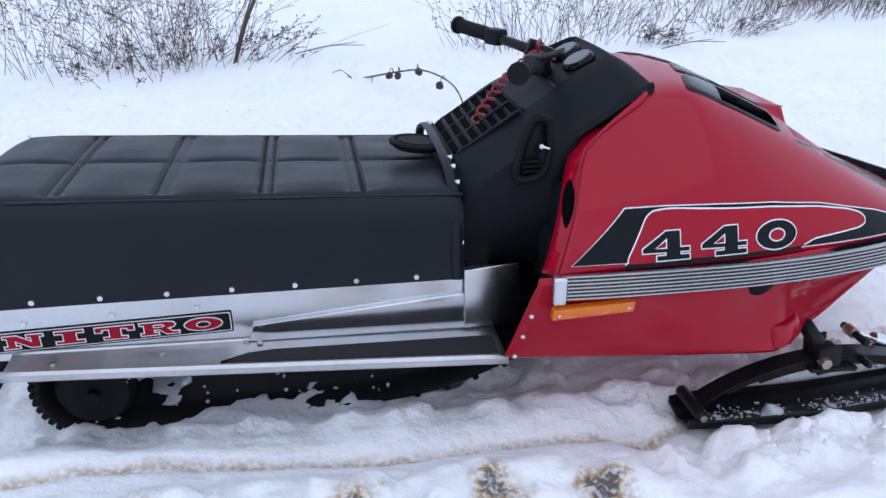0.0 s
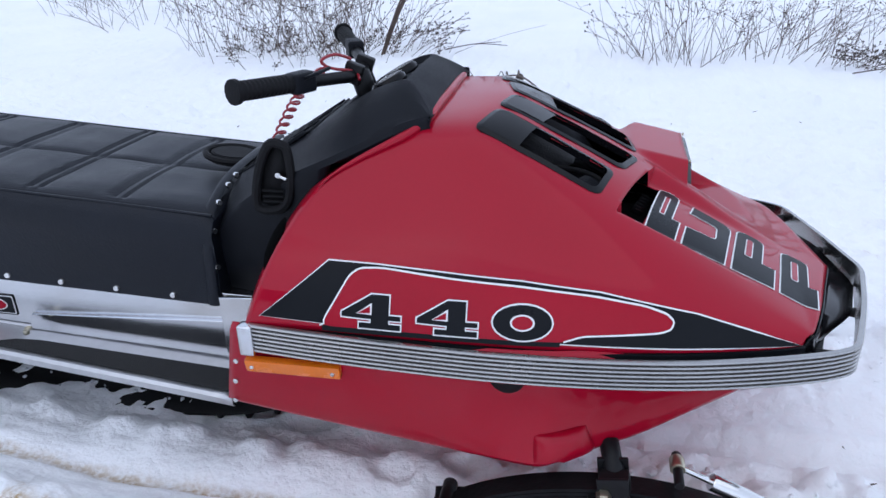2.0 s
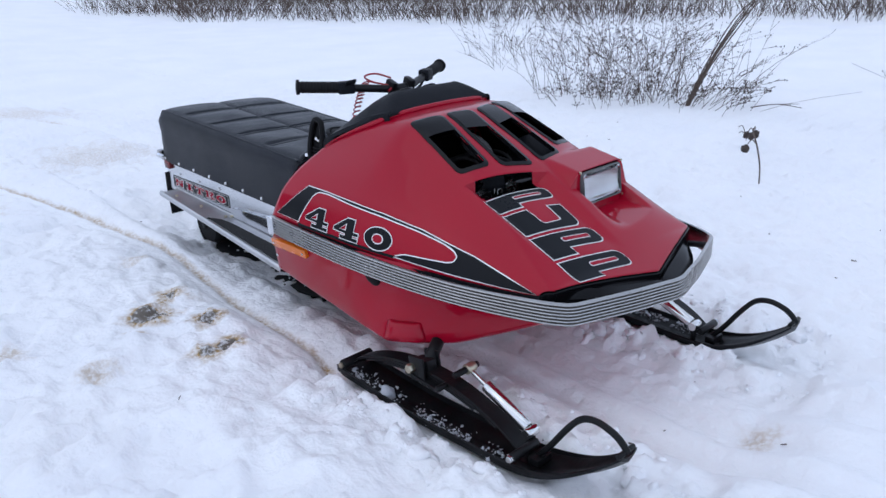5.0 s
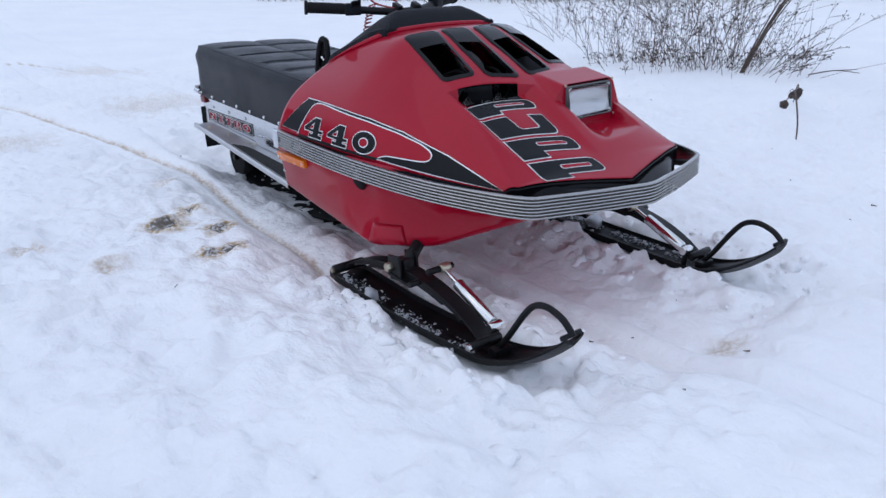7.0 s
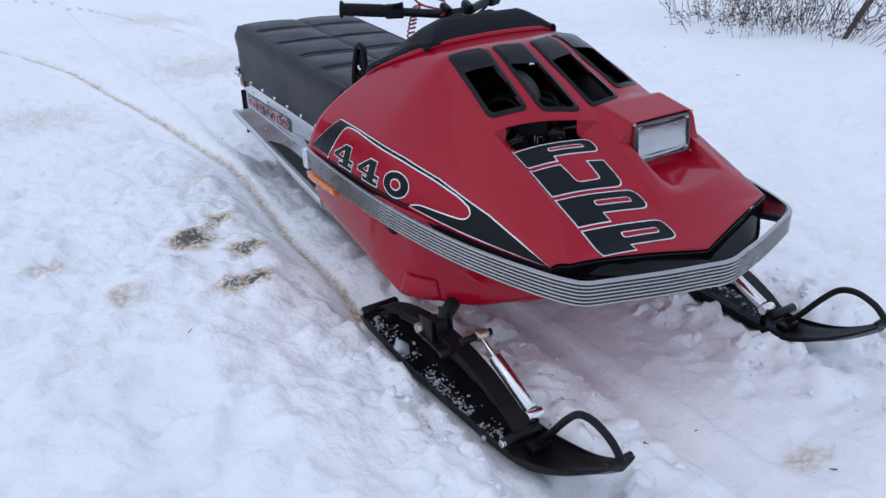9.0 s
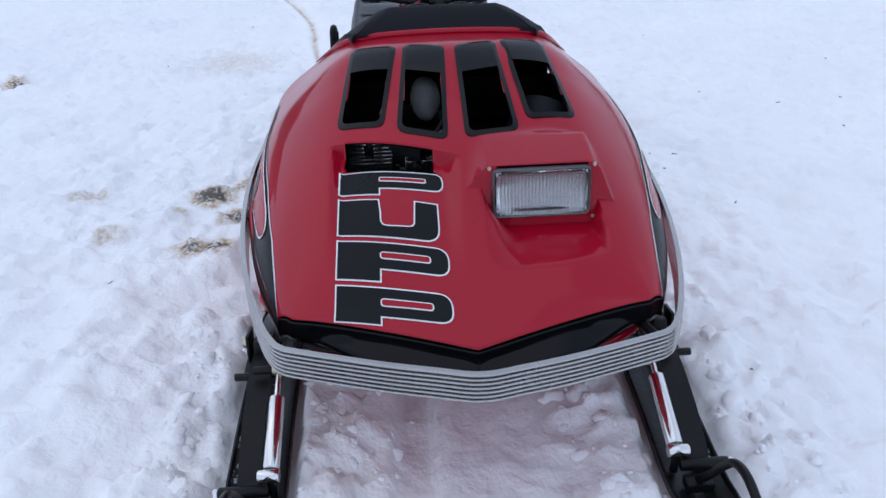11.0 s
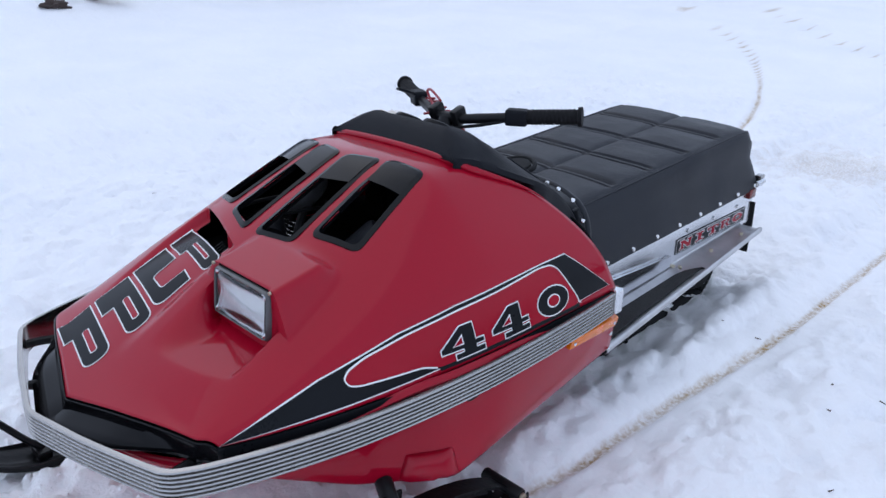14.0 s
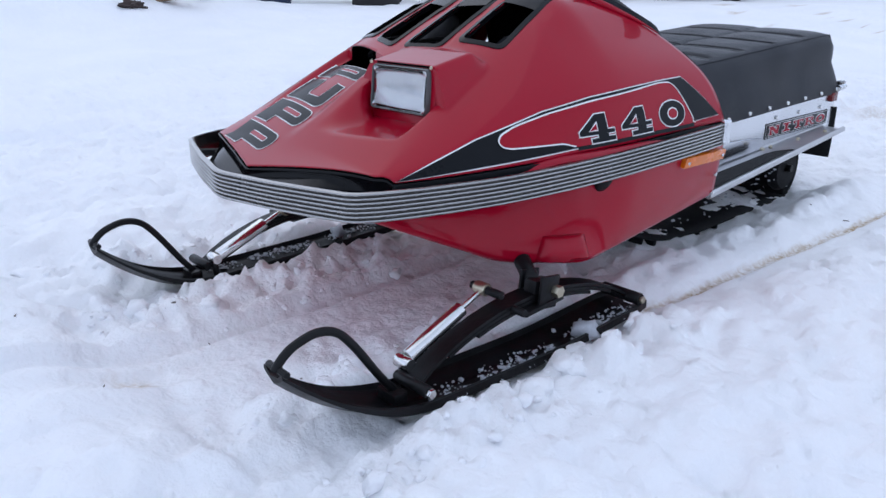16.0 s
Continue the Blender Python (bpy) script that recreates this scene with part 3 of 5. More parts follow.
# the inlay's line is open along its foot and ends in a slanting hook
hook = [q for q in inlay if q[1] > .4135 or q[0] > .500]
k0 = min(range(len(hook)), key=lambda k: hook[k][0] + hook[k][1])
hook = hook[k0:] + hook[:k0]
hook = [(.1045, .4122), *hook, (.489, .4062)]
for side in (-1, 1):
    laid("white_border", offset(flash, 0.0016), WHITE_VINYL, hood, side, 0.0010, "white pinstripe")
    laid("black_flash", offset(flash, -0.0005), BLACK_PAINT, hood, side, 0.0018, "black vinyl flash")
    laid("black_foot", [(.108, .4125), (.108, .4040), (.25, .4030), (.484, .3985), (.484, .4070), (.25, .4118)], BLACK_PAINT, hood, side, 0.0024, "black foot of the flash")
    laid("red_inlay", inlay, RED_VINYL, hood, side, 0.0030, "red inlay panel")
    laid("white_border", ribbon(hook, .0026), WHITE_VINYL, hood, side, 0.0038, "white pinstripe", cell=0.008)
    for glyph, gx0, gw in (("4", .141, .095), ("4", .262, .095), ("0", .380, .090)):
        g0 = gx0 if side < 0 else {.141: .380, .262: .262, .380: .141}[gx0]

        def place(p):
            fx = g0 + gw * p[0] if side < 0 else g0 + gw - gw * p[0]
            return (fx, .4145 - .022 * (fx - .13) + .0515 * p[1])
        if glyph == "4":
            o = [place(p) for p in FOUR]
            laid("figure_border", offset(o, 0.0022), WHITE_VINYL, hood, side, 0.0040, "white figure border")
            laid("figure", o, BLACK_PAINT, hood, side, 0.0046, "black figure 4")
            laid("figure_eye", offset([place(p) for p in FOUR_EYE], 0.0012), WHITE_VINYL, hood, side, 0.0052)
            laid("figure_eye", offset([place(p) for p in FOUR_EYE], -0.0014), RED_VINYL, hood, side, 0.0058)
        else:
            laid("figure_border", [place(p) for p in ring(.5, .5, .53, .55)], WHITE_VINYL, hood, side, 0.0040, "white figure border")
            laid("figure", [place(p) for p in ring(.5, .5, .50, .50)], BLACK_PAINT, hood, side, 0.0046, "black figure 0")
            laid("figure_eye", [place(p) for p in ring(.5, .5, .21, .24)], WHITE_VINYL, hood, side, 0.0052)
            laid("figure_eye", [place(p) for p in ring(.5, .5, .175, .19)], RED_VINYL, hood, side, 0.0058)

# the maker's mark on the sunk panel: four slanting black blocks, each with a rounded bar, edged in white
def slant(pts):
    return [(x + .20 * (y + .215), y) for x, y in pts]


for x0, x1, kind in ((.606, .655, 0), (.668, .740, 1), (.753, .824, 2), (.836, .900, 2)):
    w = x1 - x0
    if kind == 1:
        # a block with a bar along its front and an upturned end
        o = [(x0, -.217), (x0, -.148), *rounded([(x0 + .022, -.146), (x1 - .020, -.144), (x1 - .022, -.085), (x0 + .016, -.083)], .012, 4)[3:14], (x0, -.083), (x0 + .002, -.046), *rounded([(x0, -.046), (x1, -.046), (x1, -.10)], .026, 5)[6:12], (x1, -.217)]
        hole = None
    else:
        h = min(w - .014, .048)
        o = [(x0, -.217), *rounded([(x0, -.217), (x0, -.034), (x0 + h, -.034), (x0 + h, -.217)], .021, 6)[7:21], (x0 + h, -.146), (x1, -.146), (x1, -.217)]
        hole = rounded([(x0 + h * .34, -.146), (x0 + h * .34, -.062), (x0 + h * .64, -.062), (x0 + h * .64, -.146)], .007, 4)
    laid("mark_border", slant(offset(o, 0.0024)), WHITE_VINYL, hood, "top", 0.0010, "white outline of the mark", cell=0.008)
    laid("mark_block", slant(offset(o, -0.0002)), BLACK_PAINT, hood, "top", 0.0018, "black block of the mark", cell=0.008)
    if hole:
        laid("mark_slot", slant(hole), WHITE_VINYL, hood, "top", 0.0026, "white slot outline", cell=0.008)
        laid("mark_slot", slant(offset(hole, -.0022)), RED, hood, "top", 0.0034, "red slot", cell=0.008)

# vents: black frames with a sloped rear plate
def strip(poly_a, poly_b, la, lb, name, material, parent, label=""):
    n = len(poly_a)
    top = lambda p, l: Vector((p[0], p[1], top_z(p[0], p[1]) + l))
    va = [top(p, la) for p in poly_a]
    vb = [top(p, lb) for p in poly_b]
    low = [q + Vector((0, 0, -0.014)) for q in vb]
    lo2 = [q + Vector((0, 0, -0.006)) for q in va]
    fs = []
    for i in range(n):
        j = (i + 1) % n
        fs += [(i, j, n + j, n + i), (n + i, n + j, 2 * n + j, 2 * n + i), (3 * n + i, 3 * n + j, j, i)]
    return link_mesh(name, [*va, *vb, *low, *lo2], fs, material, parent, label)


def dense(poly, n=10):
    p = [np.array(q) for q in poly]
    return [tuple(p[i] + (p[(i + 1) % len(p)] - p[i]) * k / n) for i in range(len(p)) for k in range(n)]


for v in VENTS:
    outer = rounded(offset(v, 0.004), 0.020, 6)
    outer = dense(outer, 2)
    inner = dense(rounded(offset(v, -0.005), 0.014, 6), 2)
    fr = strip(outer, inner, 0.0025, 0.0045, "vent_frame", GLOSS_BLACK, hood, "black plastic vent frame")
    a, b, c, d = [np.array(q) for q in offset(v, -0.004)]
    plate = [tuple(a), tuple(b), tuple(b + (c - b) * 0.34), tuple(a + (d - a) * 0.34)]
    laid("vent_plate", plate, GLOSS_BLACK, hood, "top", 0.0040, "glossy black vent cover plate", where=lambda x, y, h, l: Vector((x, y, top_z(x, y) + l)))

# headlamp: lens, reflector bowl, bezel and screws
lamp_pose = Matrix.Translation((0.697, LY, 0.5085)) @ pose(0, 0, 0, 0, -6, 0)


def lamp_ring(w, h, r, x):
    return [lamp_pose @ Vector((x, p[0], p[1])) for p in rounded([(-w, -h), (w, -h), (w, h), (-w, h)], r, 5)]


def ring_mesh(name, rings, material, parent, label="", cap=False):
    n, vs, fs = len(rings[0]), [], []
    for q in rings:
        vs += q
    for i in range(len(rings) - 1):
        for k in range(n):
            j = (k + 1) % n
            fs.append((i * n + k, i * n + j, (i + 1) * n + j, (i + 1) * n + k))
    if cap:
        fs.append(tuple((len(rings) - 1) * n + k for k in range(n)))
    return link_mesh(name, vs, fs, material, parent, label)


ring_mesh("lamp_bezel", [lamp_ring(.086, .044, .012, -.010), lamp_ring(.087, .045, .012, .004), lamp_ring(.084, .042, .010, .009), lamp_ring(.082, .040, .008, .007), lamp_ring(.081, .039, .008, -.006)],
          GREY_PLASTIC, hood, "thin dark grey headlamp bezel")
# red panel round the lamp
panel = [rounded([(-.100, -.064), (.100, -.064), (.100, .047), (-.100, .047)], .004, 3), rounded([(-.083, -.041), (.083, -.041), (.083, .041), (-.083, .041)], .004, 3)]
ring_mesh("lamp_panel", [[lamp_pose @ Vector((-.0025, a, b)) for a, b in q] for q in panel], RED, hood)
# silvered bowl pressed into upright flutes, behind a smooth glass
nf = 26
rv = []
for i in range(nf * 6 + 1):
    yy = -.081 + .162 * i / (nf * 6)
    for k in range(13):
        zz = -.039 + .078 * k / 12
        bowl = 0.024 * math.sqrt(max(0, 1 - (yy / .090) ** 2 - 0.55 * (zz / .045) ** 2))
        rv.append(lamp_pose @ Vector((0.004 - bowl + 0.0050 * abs(math.sin(math.pi * i / 6)), yy, zz)))
link_mesh("lamp_reflector", rv, grid_faces(nf * 6 + 1, 13), LENS_BACK, hood, "silvered headlamp reflector with upright flutes", thick=0.002)
nf = 10
lv = []
for i in range(nf * 2 + 1):
    yy = -.081 + .162 * i / (nf * 2)
    for k in range(9):
        zz = -.039 + .078 * k / 8
        bulge = 0.008 * (1 - (yy / .085) ** 2) * (1 - 0.5 * (zz / .045) ** 2)
        lv.append(lamp_pose @ Vector((0.004 + bulge, yy, zz)))
lens = link_mesh("lamp_lens", lv, grid_faces(nf * 2 + 1, 9), LENS, hood, "clear headlamp glass", thick=0.003)
lens.visible_shadow = False
for sy in (-1, 1):
    for sz in (-1, 1):
        p = lamp_pose @ Vector((0.004, sy * .091, sz * .047))
        rod("screw", p, p + Vector((.004, 0, 0)), .0034, BOLT, hood, n=8)

# scoop box behind the mouth over the sunk panel, its shade painted near-black
scoop = [(lip_x(-.225) - .05, -.225), (lip_x(-.225) + .05, -.225), (lip_x(-.03) + .05, -.03), (lip_x(-.03) - .05, -.03)]
link_mesh("scoop_box", [(x, y, z) for z in (.492, .489) for x, y in scoop], [(0, 1, 2, 3), (7, 6, 5, 4), (0, 4, 5, 1), (1, 5, 6, 2), (2, 6, 7, 3), (3, 7, 4, 0)], VOID, hood, "box coloured near-black as the scoop's shaded duct")
for k in range(6):
    y = -.120 + .013 * k
    box("scoop_fin", (.022, .0020, .010), pose(lip_x(y) + .004, y, .512, 0, 24, 0), GLOSS_BLACK, hood, "dark louvre in the scoop", 0.0006, 1)

# engine seen through the vents
engine = new("engine")
engine.parent = sled
engine["label"] = "dark fan-cooled engine under the hood vents"
box("crankcase", (.34, .34, .18), pose(.40, 0, .32), ENGINE, engine, "dark cast engine block", 0.02, 3)
box("shroud", (.20, .30, .10), pose(.42, .02, .455), GLOSS_BLACK, engine, "black cooling shroud", 0.03, 3)
rod("fan_housing", (.46, .16, .49), (.40, .20, .55), .070, PLASTIC, engine, "black fan housing", 24, 0.1)
rod("silencer", (.40, -.20, .50), (.52, -.05, .52), .035, PLASTIC, engine, "black intake silencer", 18)
tube("hose", smooth_path([(.34, -.1, .55), (.42, -.05, .58), (.50, .02, .55), (.55, .10, .50)]), .009, RUBBER, engine)
box("bulkhead", (.012, .70, .26), pose(.02, 0, .40), PLASTIC, engine, "black bulkhead", 0.003)

# finned cylinder heads, plugs and leads under the right-hand vents
for cy in (-.165, -.055):
    for k in range(9):
        box("cooling_fin", (.0025, .085, .055), pose(.452 + .011 * k, cy, .515 - .0035 * k), ALU_DULL, engine, bevel=0.0008, seg=1)
    rod("spark_plug", (.52, cy, .52), (.545, cy, .548), .009, GLOSS_BLACK, engine, "black plug cap", 12, 0.2)
    tube("plug_lead", smooth_path([(.545, cy, .548), (.52, cy + .03, .58), (.44, cy + .05, .585), (.38, cy + .02, .56)], 6), .0042, RUBBER, engine, "black plug lead", 8)
bm = bmesh.new()
bmesh.ops.create_uvsphere(bm, u_segments=20, v_segments=12, radius=1)
bmesh.ops.transform(bm, matrix=pose(.425, -.052, .602, 0, 25, 0) @ Matrix.Diagonal((.060, .030, .026, 1)), verts=bm.verts)
part("air_filter", bm, FOAM, engine, "grey foam air filter")

# raised lip where the hood meets the console
lip_pts = []
for sgn in (-1, 1):
    row = []
    for i in range(30):
        v = .667 * (1 - i / 29)
        x = float(HX0(v))
        y, z = (float(q) for q in hood_section(x, v))
        row.append((x + .006, sgn * y, z + .004))
    lip_pts += row if sgn < 0 else row[-2::-1]
lip_n = len(lip_pts)
tube("hood_lip", lip_pts, [.008 * min(1, .12 + min(k, lip_n - 1 - k) / 7) for k in range(lip_n)], RED, hood, "raised red lip of the hood", 10)

# the hood's rear edge turns inward, with a dark slot
for side in (-1, 1):
    vs = []
    for i in range(24):
        v = .60 + .40 * i / 23
        x = float(HX0(v))
        y, z = (float(q) for q in hood_section(x, v))
        for k in range(4):
            t = k / 3
            vs.append((x + .002 - .020 * t, side * (y - .001 - .040 * t), z - .003 - .006 * t))
    link_mesh("hood_flange", vs, grid_faces(24, 4) if side > 0 else [f[::-1] for f in grid_faces(24, 4)], RED, hood, "red inner return of the hood", thick=0.003)
    # solid near-black bead; the slot's shade is in its colour
    slot = smooth_path([(.004, side * .396, .476), (.010, side * .374, .512), (.022, side * .338, .552)], 4)
    tube("slot", slot, [.003, .007, .010, .012, .012, .012, .010, .007, .003], VOID, hood, "near-black bead standing for a shaded slot in the hood's edge", 10, squash=0.5)
# solid black block in place of the shaded hollow behind the hood
box("cavity", (.10, .78, .12), pose(.045, 0, .37), PLASTIC, engine, "black block standing for the shaded space behind the hood", 0.01)

# black rubber strip between hood and bumper, and plate at the nose
edge_n = 60
for side in (-1, 1):
    vs = []
    for i in range(edge_n):
        x = -0.022 + (0.862 + 0.022) * i / (edge_n - 1)
        y0, z0 = float(B_Y(x)), float(B_Z(x))
        for dy, dz in ((-.006, -.002), (.0018, -.003), (.004, -.012), (.002, -.030), (-.012, -.032)):
            vs.append((x, side * (y0 + dy), z0 + dz))
    link_mesh("edge_strip", vs, grid_faces(edge_n, 5), BLACK_PAINT, hood, "black strip along the hood's lower edge", thick=0.002)
vs, cols = [], 0
for sgn in (-1, 1):
    for k in range(31):
        v = 1 - k / 30 if sgn < 0 else k / 30
        x = float(HX1(v))
        y, z = (float(q) for q in hood_section(x, v))
        z = relief(x, sgn * y, z)
        cols += 1
        reach = .048 * (1 - step(.22, .46, v)) + .005
        for dx, dz in ((.0015, -.003), (.0005, -.008), (.12 * reach, -.020), (.55 * reach, -.030), (reach, -.037)):
            vs.append((x + dx, sgn * y, z + dz))
link_mesh("nose_strip", vs, grid_faces(cols, 5), NOSE_BLACK, hood, "black moulded strip under the hood's nose", thick=0.003)

# bumper: a ribbed aluminium band that runs round the nose
bpath = [(-.018, .443), (.08, .449), (.2, .452), (.3, .450), (.4, .444), (.5, .433), (.6, .417), (.7, .396), (.8, .368), (.88, .340)]
corner = [(.921, .320), (.942, .303), (.956, .273)]
tip = [(.995, .15), (1.017, .062), (1.027, .022), (1.029, 0)]
half = [np.array(q) for q in bpath + corner + tip]
BZC = curve((-.03, .2, .4, .72, 1.05), (.379, .375, .368, .358, .3555))
plan = smooth_path([(a, -b) for a, b in half] + [(a, b) for a, b in half[-2::-1]], 4)
prof = []
ribs = 7
BH = 0.054
for k in range(ribs):
    z0 = -BH / 2 + BH * k / ribs
    w = BH / ribs
    prof += [(-.0008, z0 + w * .26), (.0014, z0 + w * .36), (.0026, z0 + w * .60), (.0014, z0 + w * .88), (-.0008, z0 + w * .98)]
prof = [(-.007, -BH / 2), *prof, (-.007, BH / 2)]
vs = []
for i, p in enumerate(plan):
    a, b = plan[max(0, i - 1)], plan[min(len(plan) - 1, i + 1)]
    t = (b - a) / np.linalg.norm(b - a)
    nrm = np.array([t[1], -t[0]])
    xq = p[0]
    zc = float(BZC(xq)) - .008 * step(-.35, .15, p[1])
    for o, z in prof:
        vs.append((p[0] + nrm[0] * o, p[1] + nrm[1] * o, zc + z))
bumper = link_mesh("bumper", vs, grid_faces(len(plan), len(prof), wrap=True), ALU_DULL, sled, "ribbed bright aluminium bumper band")
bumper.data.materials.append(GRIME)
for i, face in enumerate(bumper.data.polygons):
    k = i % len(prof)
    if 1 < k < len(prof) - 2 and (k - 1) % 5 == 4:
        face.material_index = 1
for side in (-1, 1):
    box("end_cap", (.026, .022, .057), pose(-.022, side * .441, .3765), ALU, bumper, "polished aluminium end cap", 0.006, 3)
    # brackets to the pan
    tube("bracket", [(.86, side * .27, .345), (.92, side * .285, .350), (.945, side * .285, .352)], .009, STEEL_BLACK, bumper, "black steel bracket")
    tube("bracket", [(.93, side * .10, .345), (.99, side * .13, .348)], .009, STEEL_BLACK, bumper, "black steel bracket")
box("cross_plate", (.024, .25, .006), pose(.925, -.150, .352, 0, 6, -16), STEEL_BLACK, bumper, "black steel plate behind the bumper", 0.002)

for k in range(4):
    q = Vector((.950 - .019 * k, -.060 - .062 * k, .356))
    rod("bolt", q, q + Vector((0, 0, .004)), .0045, BOLT, bumper, n=8)

# belly pan
PX = (-0.11, 0.05, 0.20, 0.36, 0.455, 0.53, 0.60, 0.70, 0.80, 0.90, 0.985)
T_Y = curve(PX, (.428, .438, .440, .435, .428, .414, .400, .375, .335, .240, .07))
O_Y = curve(PX, (.386, .398, .410, .426, .432, .388, .350, .315, .280, .235, .06))
O_Z = curve(PX, (.196, .186, .178, .172, .168, .171, .180, .222, .268, .312, .332))
M_Z = curve(PX, (.192, .182, .175, .169, .166, .169, .178, .218, .264, .308, .330))
nx = 74
vs = []
for i in range(nx):
    x = PX[0] + (PX[-1] - PX[0]) * i / (nx - 1)
    ty, oy, oz, mz = (float(f(x)) for f in (T_Y, O_Y, O_Z, M_Z))
    tz = 0.395 - 0.055 * step(.5, .90, x)
    half_p = [(ty - .006, tz), (ty, tz - .012)]
    for k in range(1, 7):
        t = k / 7
        # the wall swells in and out again above the lower corner
        half_p.append((ty + (oy - ty) * t - 0.028 * math.sin(math.pi * t) * step(.30, .46, x), (tz - .012) + (oz - tz + .024) * t))
    half_p += [(oy, oz + .012), (oy - .004, oz + .004), (oy - .014, oz - .001)]
    for k in range(1, 5):
        t = k / 4
        half_p.append(((oy - .014) * (1 - t), oz - .001 + (mz - oz) * t))
    full = [(-a, b) for a, b in half_p] + [(a, b) for a, b in half_p[-2::-1]]
    for a, b in full:
        slope = 0.055 * (1 - step(-.11, .02, x)) * (b - .196) / .2
        vs.append((x + slope, a, b))
pan = link_mesh("belly_pan", vs, [f[::-1] for f in grid_faces(nx, len(full))], RED, sled, "glossy red moulded belly pan", thick=0.004)
# inner face near-black, with the pan's inside shade put into the colour
pan.data.materials.append(VOID)
pan.modifiers["thickness"].material_offset = 1
for side in (-1, 1):
    pl = Matrix.Translation((.050, side * .4345, .325)) @ pose(0, 0, 0, side * -13, 0, side * -1.5)
    box("marker_light", (.165, .016, .026), pl, AMBER, pan, "amber side marker lens", 0.004, 2)
    for q in (-.070, .070):
        rod("screw", pl @ Vector((q, side * .006, 0)), pl @ Vector((q, side * .0105, 0)), .004, CHROME, pan, n=8)
    for q in (0.0, .05, .1):
        rod("rivet", (-.088 + q * .25, side * (.388 + q * .2), .21 + q), (-.090 + q * .25, side * (.396 + q * .2), .21 + q), .005, CHROME, pan, n=10)
    # black dome in place of a dark half-round hole under the bumper
    bm = bmesh.new()
    bmesh.ops.create_uvsphere(bm, u_segments=16, v_segments=8, radius=1)
    bmesh.ops.transform(bm, matrix=Matrix.Translation((.405, side * .420, .338)) @ pose(0, 0, 0, side * -12, 0, 0) @ Matrix.Diagonal((.030, .012, .034, 1)), verts=bm.verts)
    part("plug", bm, RUBBER, pan, "black dome standing for the half-round hole under the bumper")

# pressed boss on each lower front corner of the pan
pan_tree = BVHTree.FromPolygons([v.co for v in pan.data.vertices], [tuple(f.vertices) for f in pan.data.polygons])
for side in (-1, 1):
    vs = []
    for a in range(11):
        for b in range(13):
            u, w_ = -1 + 2 * a / 10, -1 + 2 * b / 12
            o = Vector((.500 + .9, side * 1.2, .202 + .026 * u)) + Vector((.035 * w_ * (1 - .30 * u), side * -.035 * w_, 0))
            hit, nrm, _, _ = pan_tree.ray_cast(o, Vector((-.9, side * -.8, 0)).normalized())
            if nrm.dot(Vector((1, side, 0))) < 0:
                nrm = -nrm
            vs.append(hit + nrm * (.015 * (1 - abs(u) ** 4) * (1 - abs(w_) ** 4) - .001))
    link_mesh("boss", vs, grid_faces(11, 13), RED, pan, "pressed boss on the pan's corner", thick=0.001, offset=0)

# console between seat and hood, with grille and dials
KX = (-0.185, -0.165, -0.10, -0.03, 0.03, 0.080, 0.13, 0.178, 0.198, 0.226, 0.240)
K_T = curve(KX, (.500, .536, .578, .618, .658, .693, .721, .735, .726, .702, .686))
K_W = curve(KX, (.125, .130, .130, .130, .130, .128, .126, .124, .136, .172, .194))
K_Y = curve(KX, (.225, .226, .238, .254, .268, .262, .246, .228, .220, .205, .200))
K_Z = curve(KX, (.430, .470, .530, .576, .606, .628, .650, .672, .680, .685, .686))
nk = 56
vs = []
for i in range(nk):
    x = KX[0] + (KX[-1] - KX[0]) * i / (nk - 1)
    t_, w_, y_, z_ = (float(f(x)) for f in (K_T, K_W, K_Y, K_Z))
    low = .34 if x < .02 else .34 + (.62 - .34) * step(.02, .08, x)
    sunk = 0.014 * step(.055, .07, x) * (1 - step(.168, .178, x))
    hp = [(y_ - .012, low), (y_ - .004, (low + z_) / 2), (y_, z_ - .006), (y_ - .006, z_ + .006)]
    for k in range(1, 6):
        t = k / 6
        hp.append((y_ + (w_ - y_) * t, z_ + (t_ - z_) * (t + .22 * t * (1 - t))))
    hp += [(w_ + .004, t_ - .004), (w_ - .008, t_), (w_ - .014, t_ - sunk), (w_ * .5, t_ - sunk + .001), (0.0, t_ - sunk + .002)]
    for a, b in [(-a, b) for a, b in hp] + [(a, b) for a, b in hp[-2::-1]]:
        vs.append((x, a, b))
nfull = len(vs) // nk
console = link_mesh("console", vs, grid_faces(nk, nfull), PLASTIC, sled, "black textured plastic console and dash", thick=0.003)
slope = math.degrees(math.atan2(.622 - .536, .135))
for k in range(7):
    xm = -.150 + .0215 * k
    zm = float(K_T(xm))
    for cy in (-.082, 0.0, .082):
        # solid blocks, coloured near-black for the shade in the openings
        box("grille_slot", (.0155, .070, .010), Matrix.Translation((xm, cy, zm - .0015)) @ pose(0, 0, 0, 0, -slope, 0), VOID, console, "near-black block standing for a shaded grille opening", 0.0015, 1)
for k in range(8):
    xm = -.1608 + .0215 * k
    box("grille_bar", (.0060, .246, .007), Matrix.Translation((xm, 0, float(K_T(xm)) + .0015)) @ pose(0, 0, 0, 0, -slope, 0), PLASTIC, console, bevel=0.0015, seg=1)
for cy in (-.121, -.041, .041, .121):
    box("grille_bar", (.158, .009, .007), Matrix.Translation((-.0855, cy, float(K_T(-.0855)) + .002)) @ pose(0, 0, 0, 0, -slope, 0), PLASTIC, console, bevel=0.0015, seg=1)
dial_slope = math.degrees(math.atan2(.748 - .700, .09))
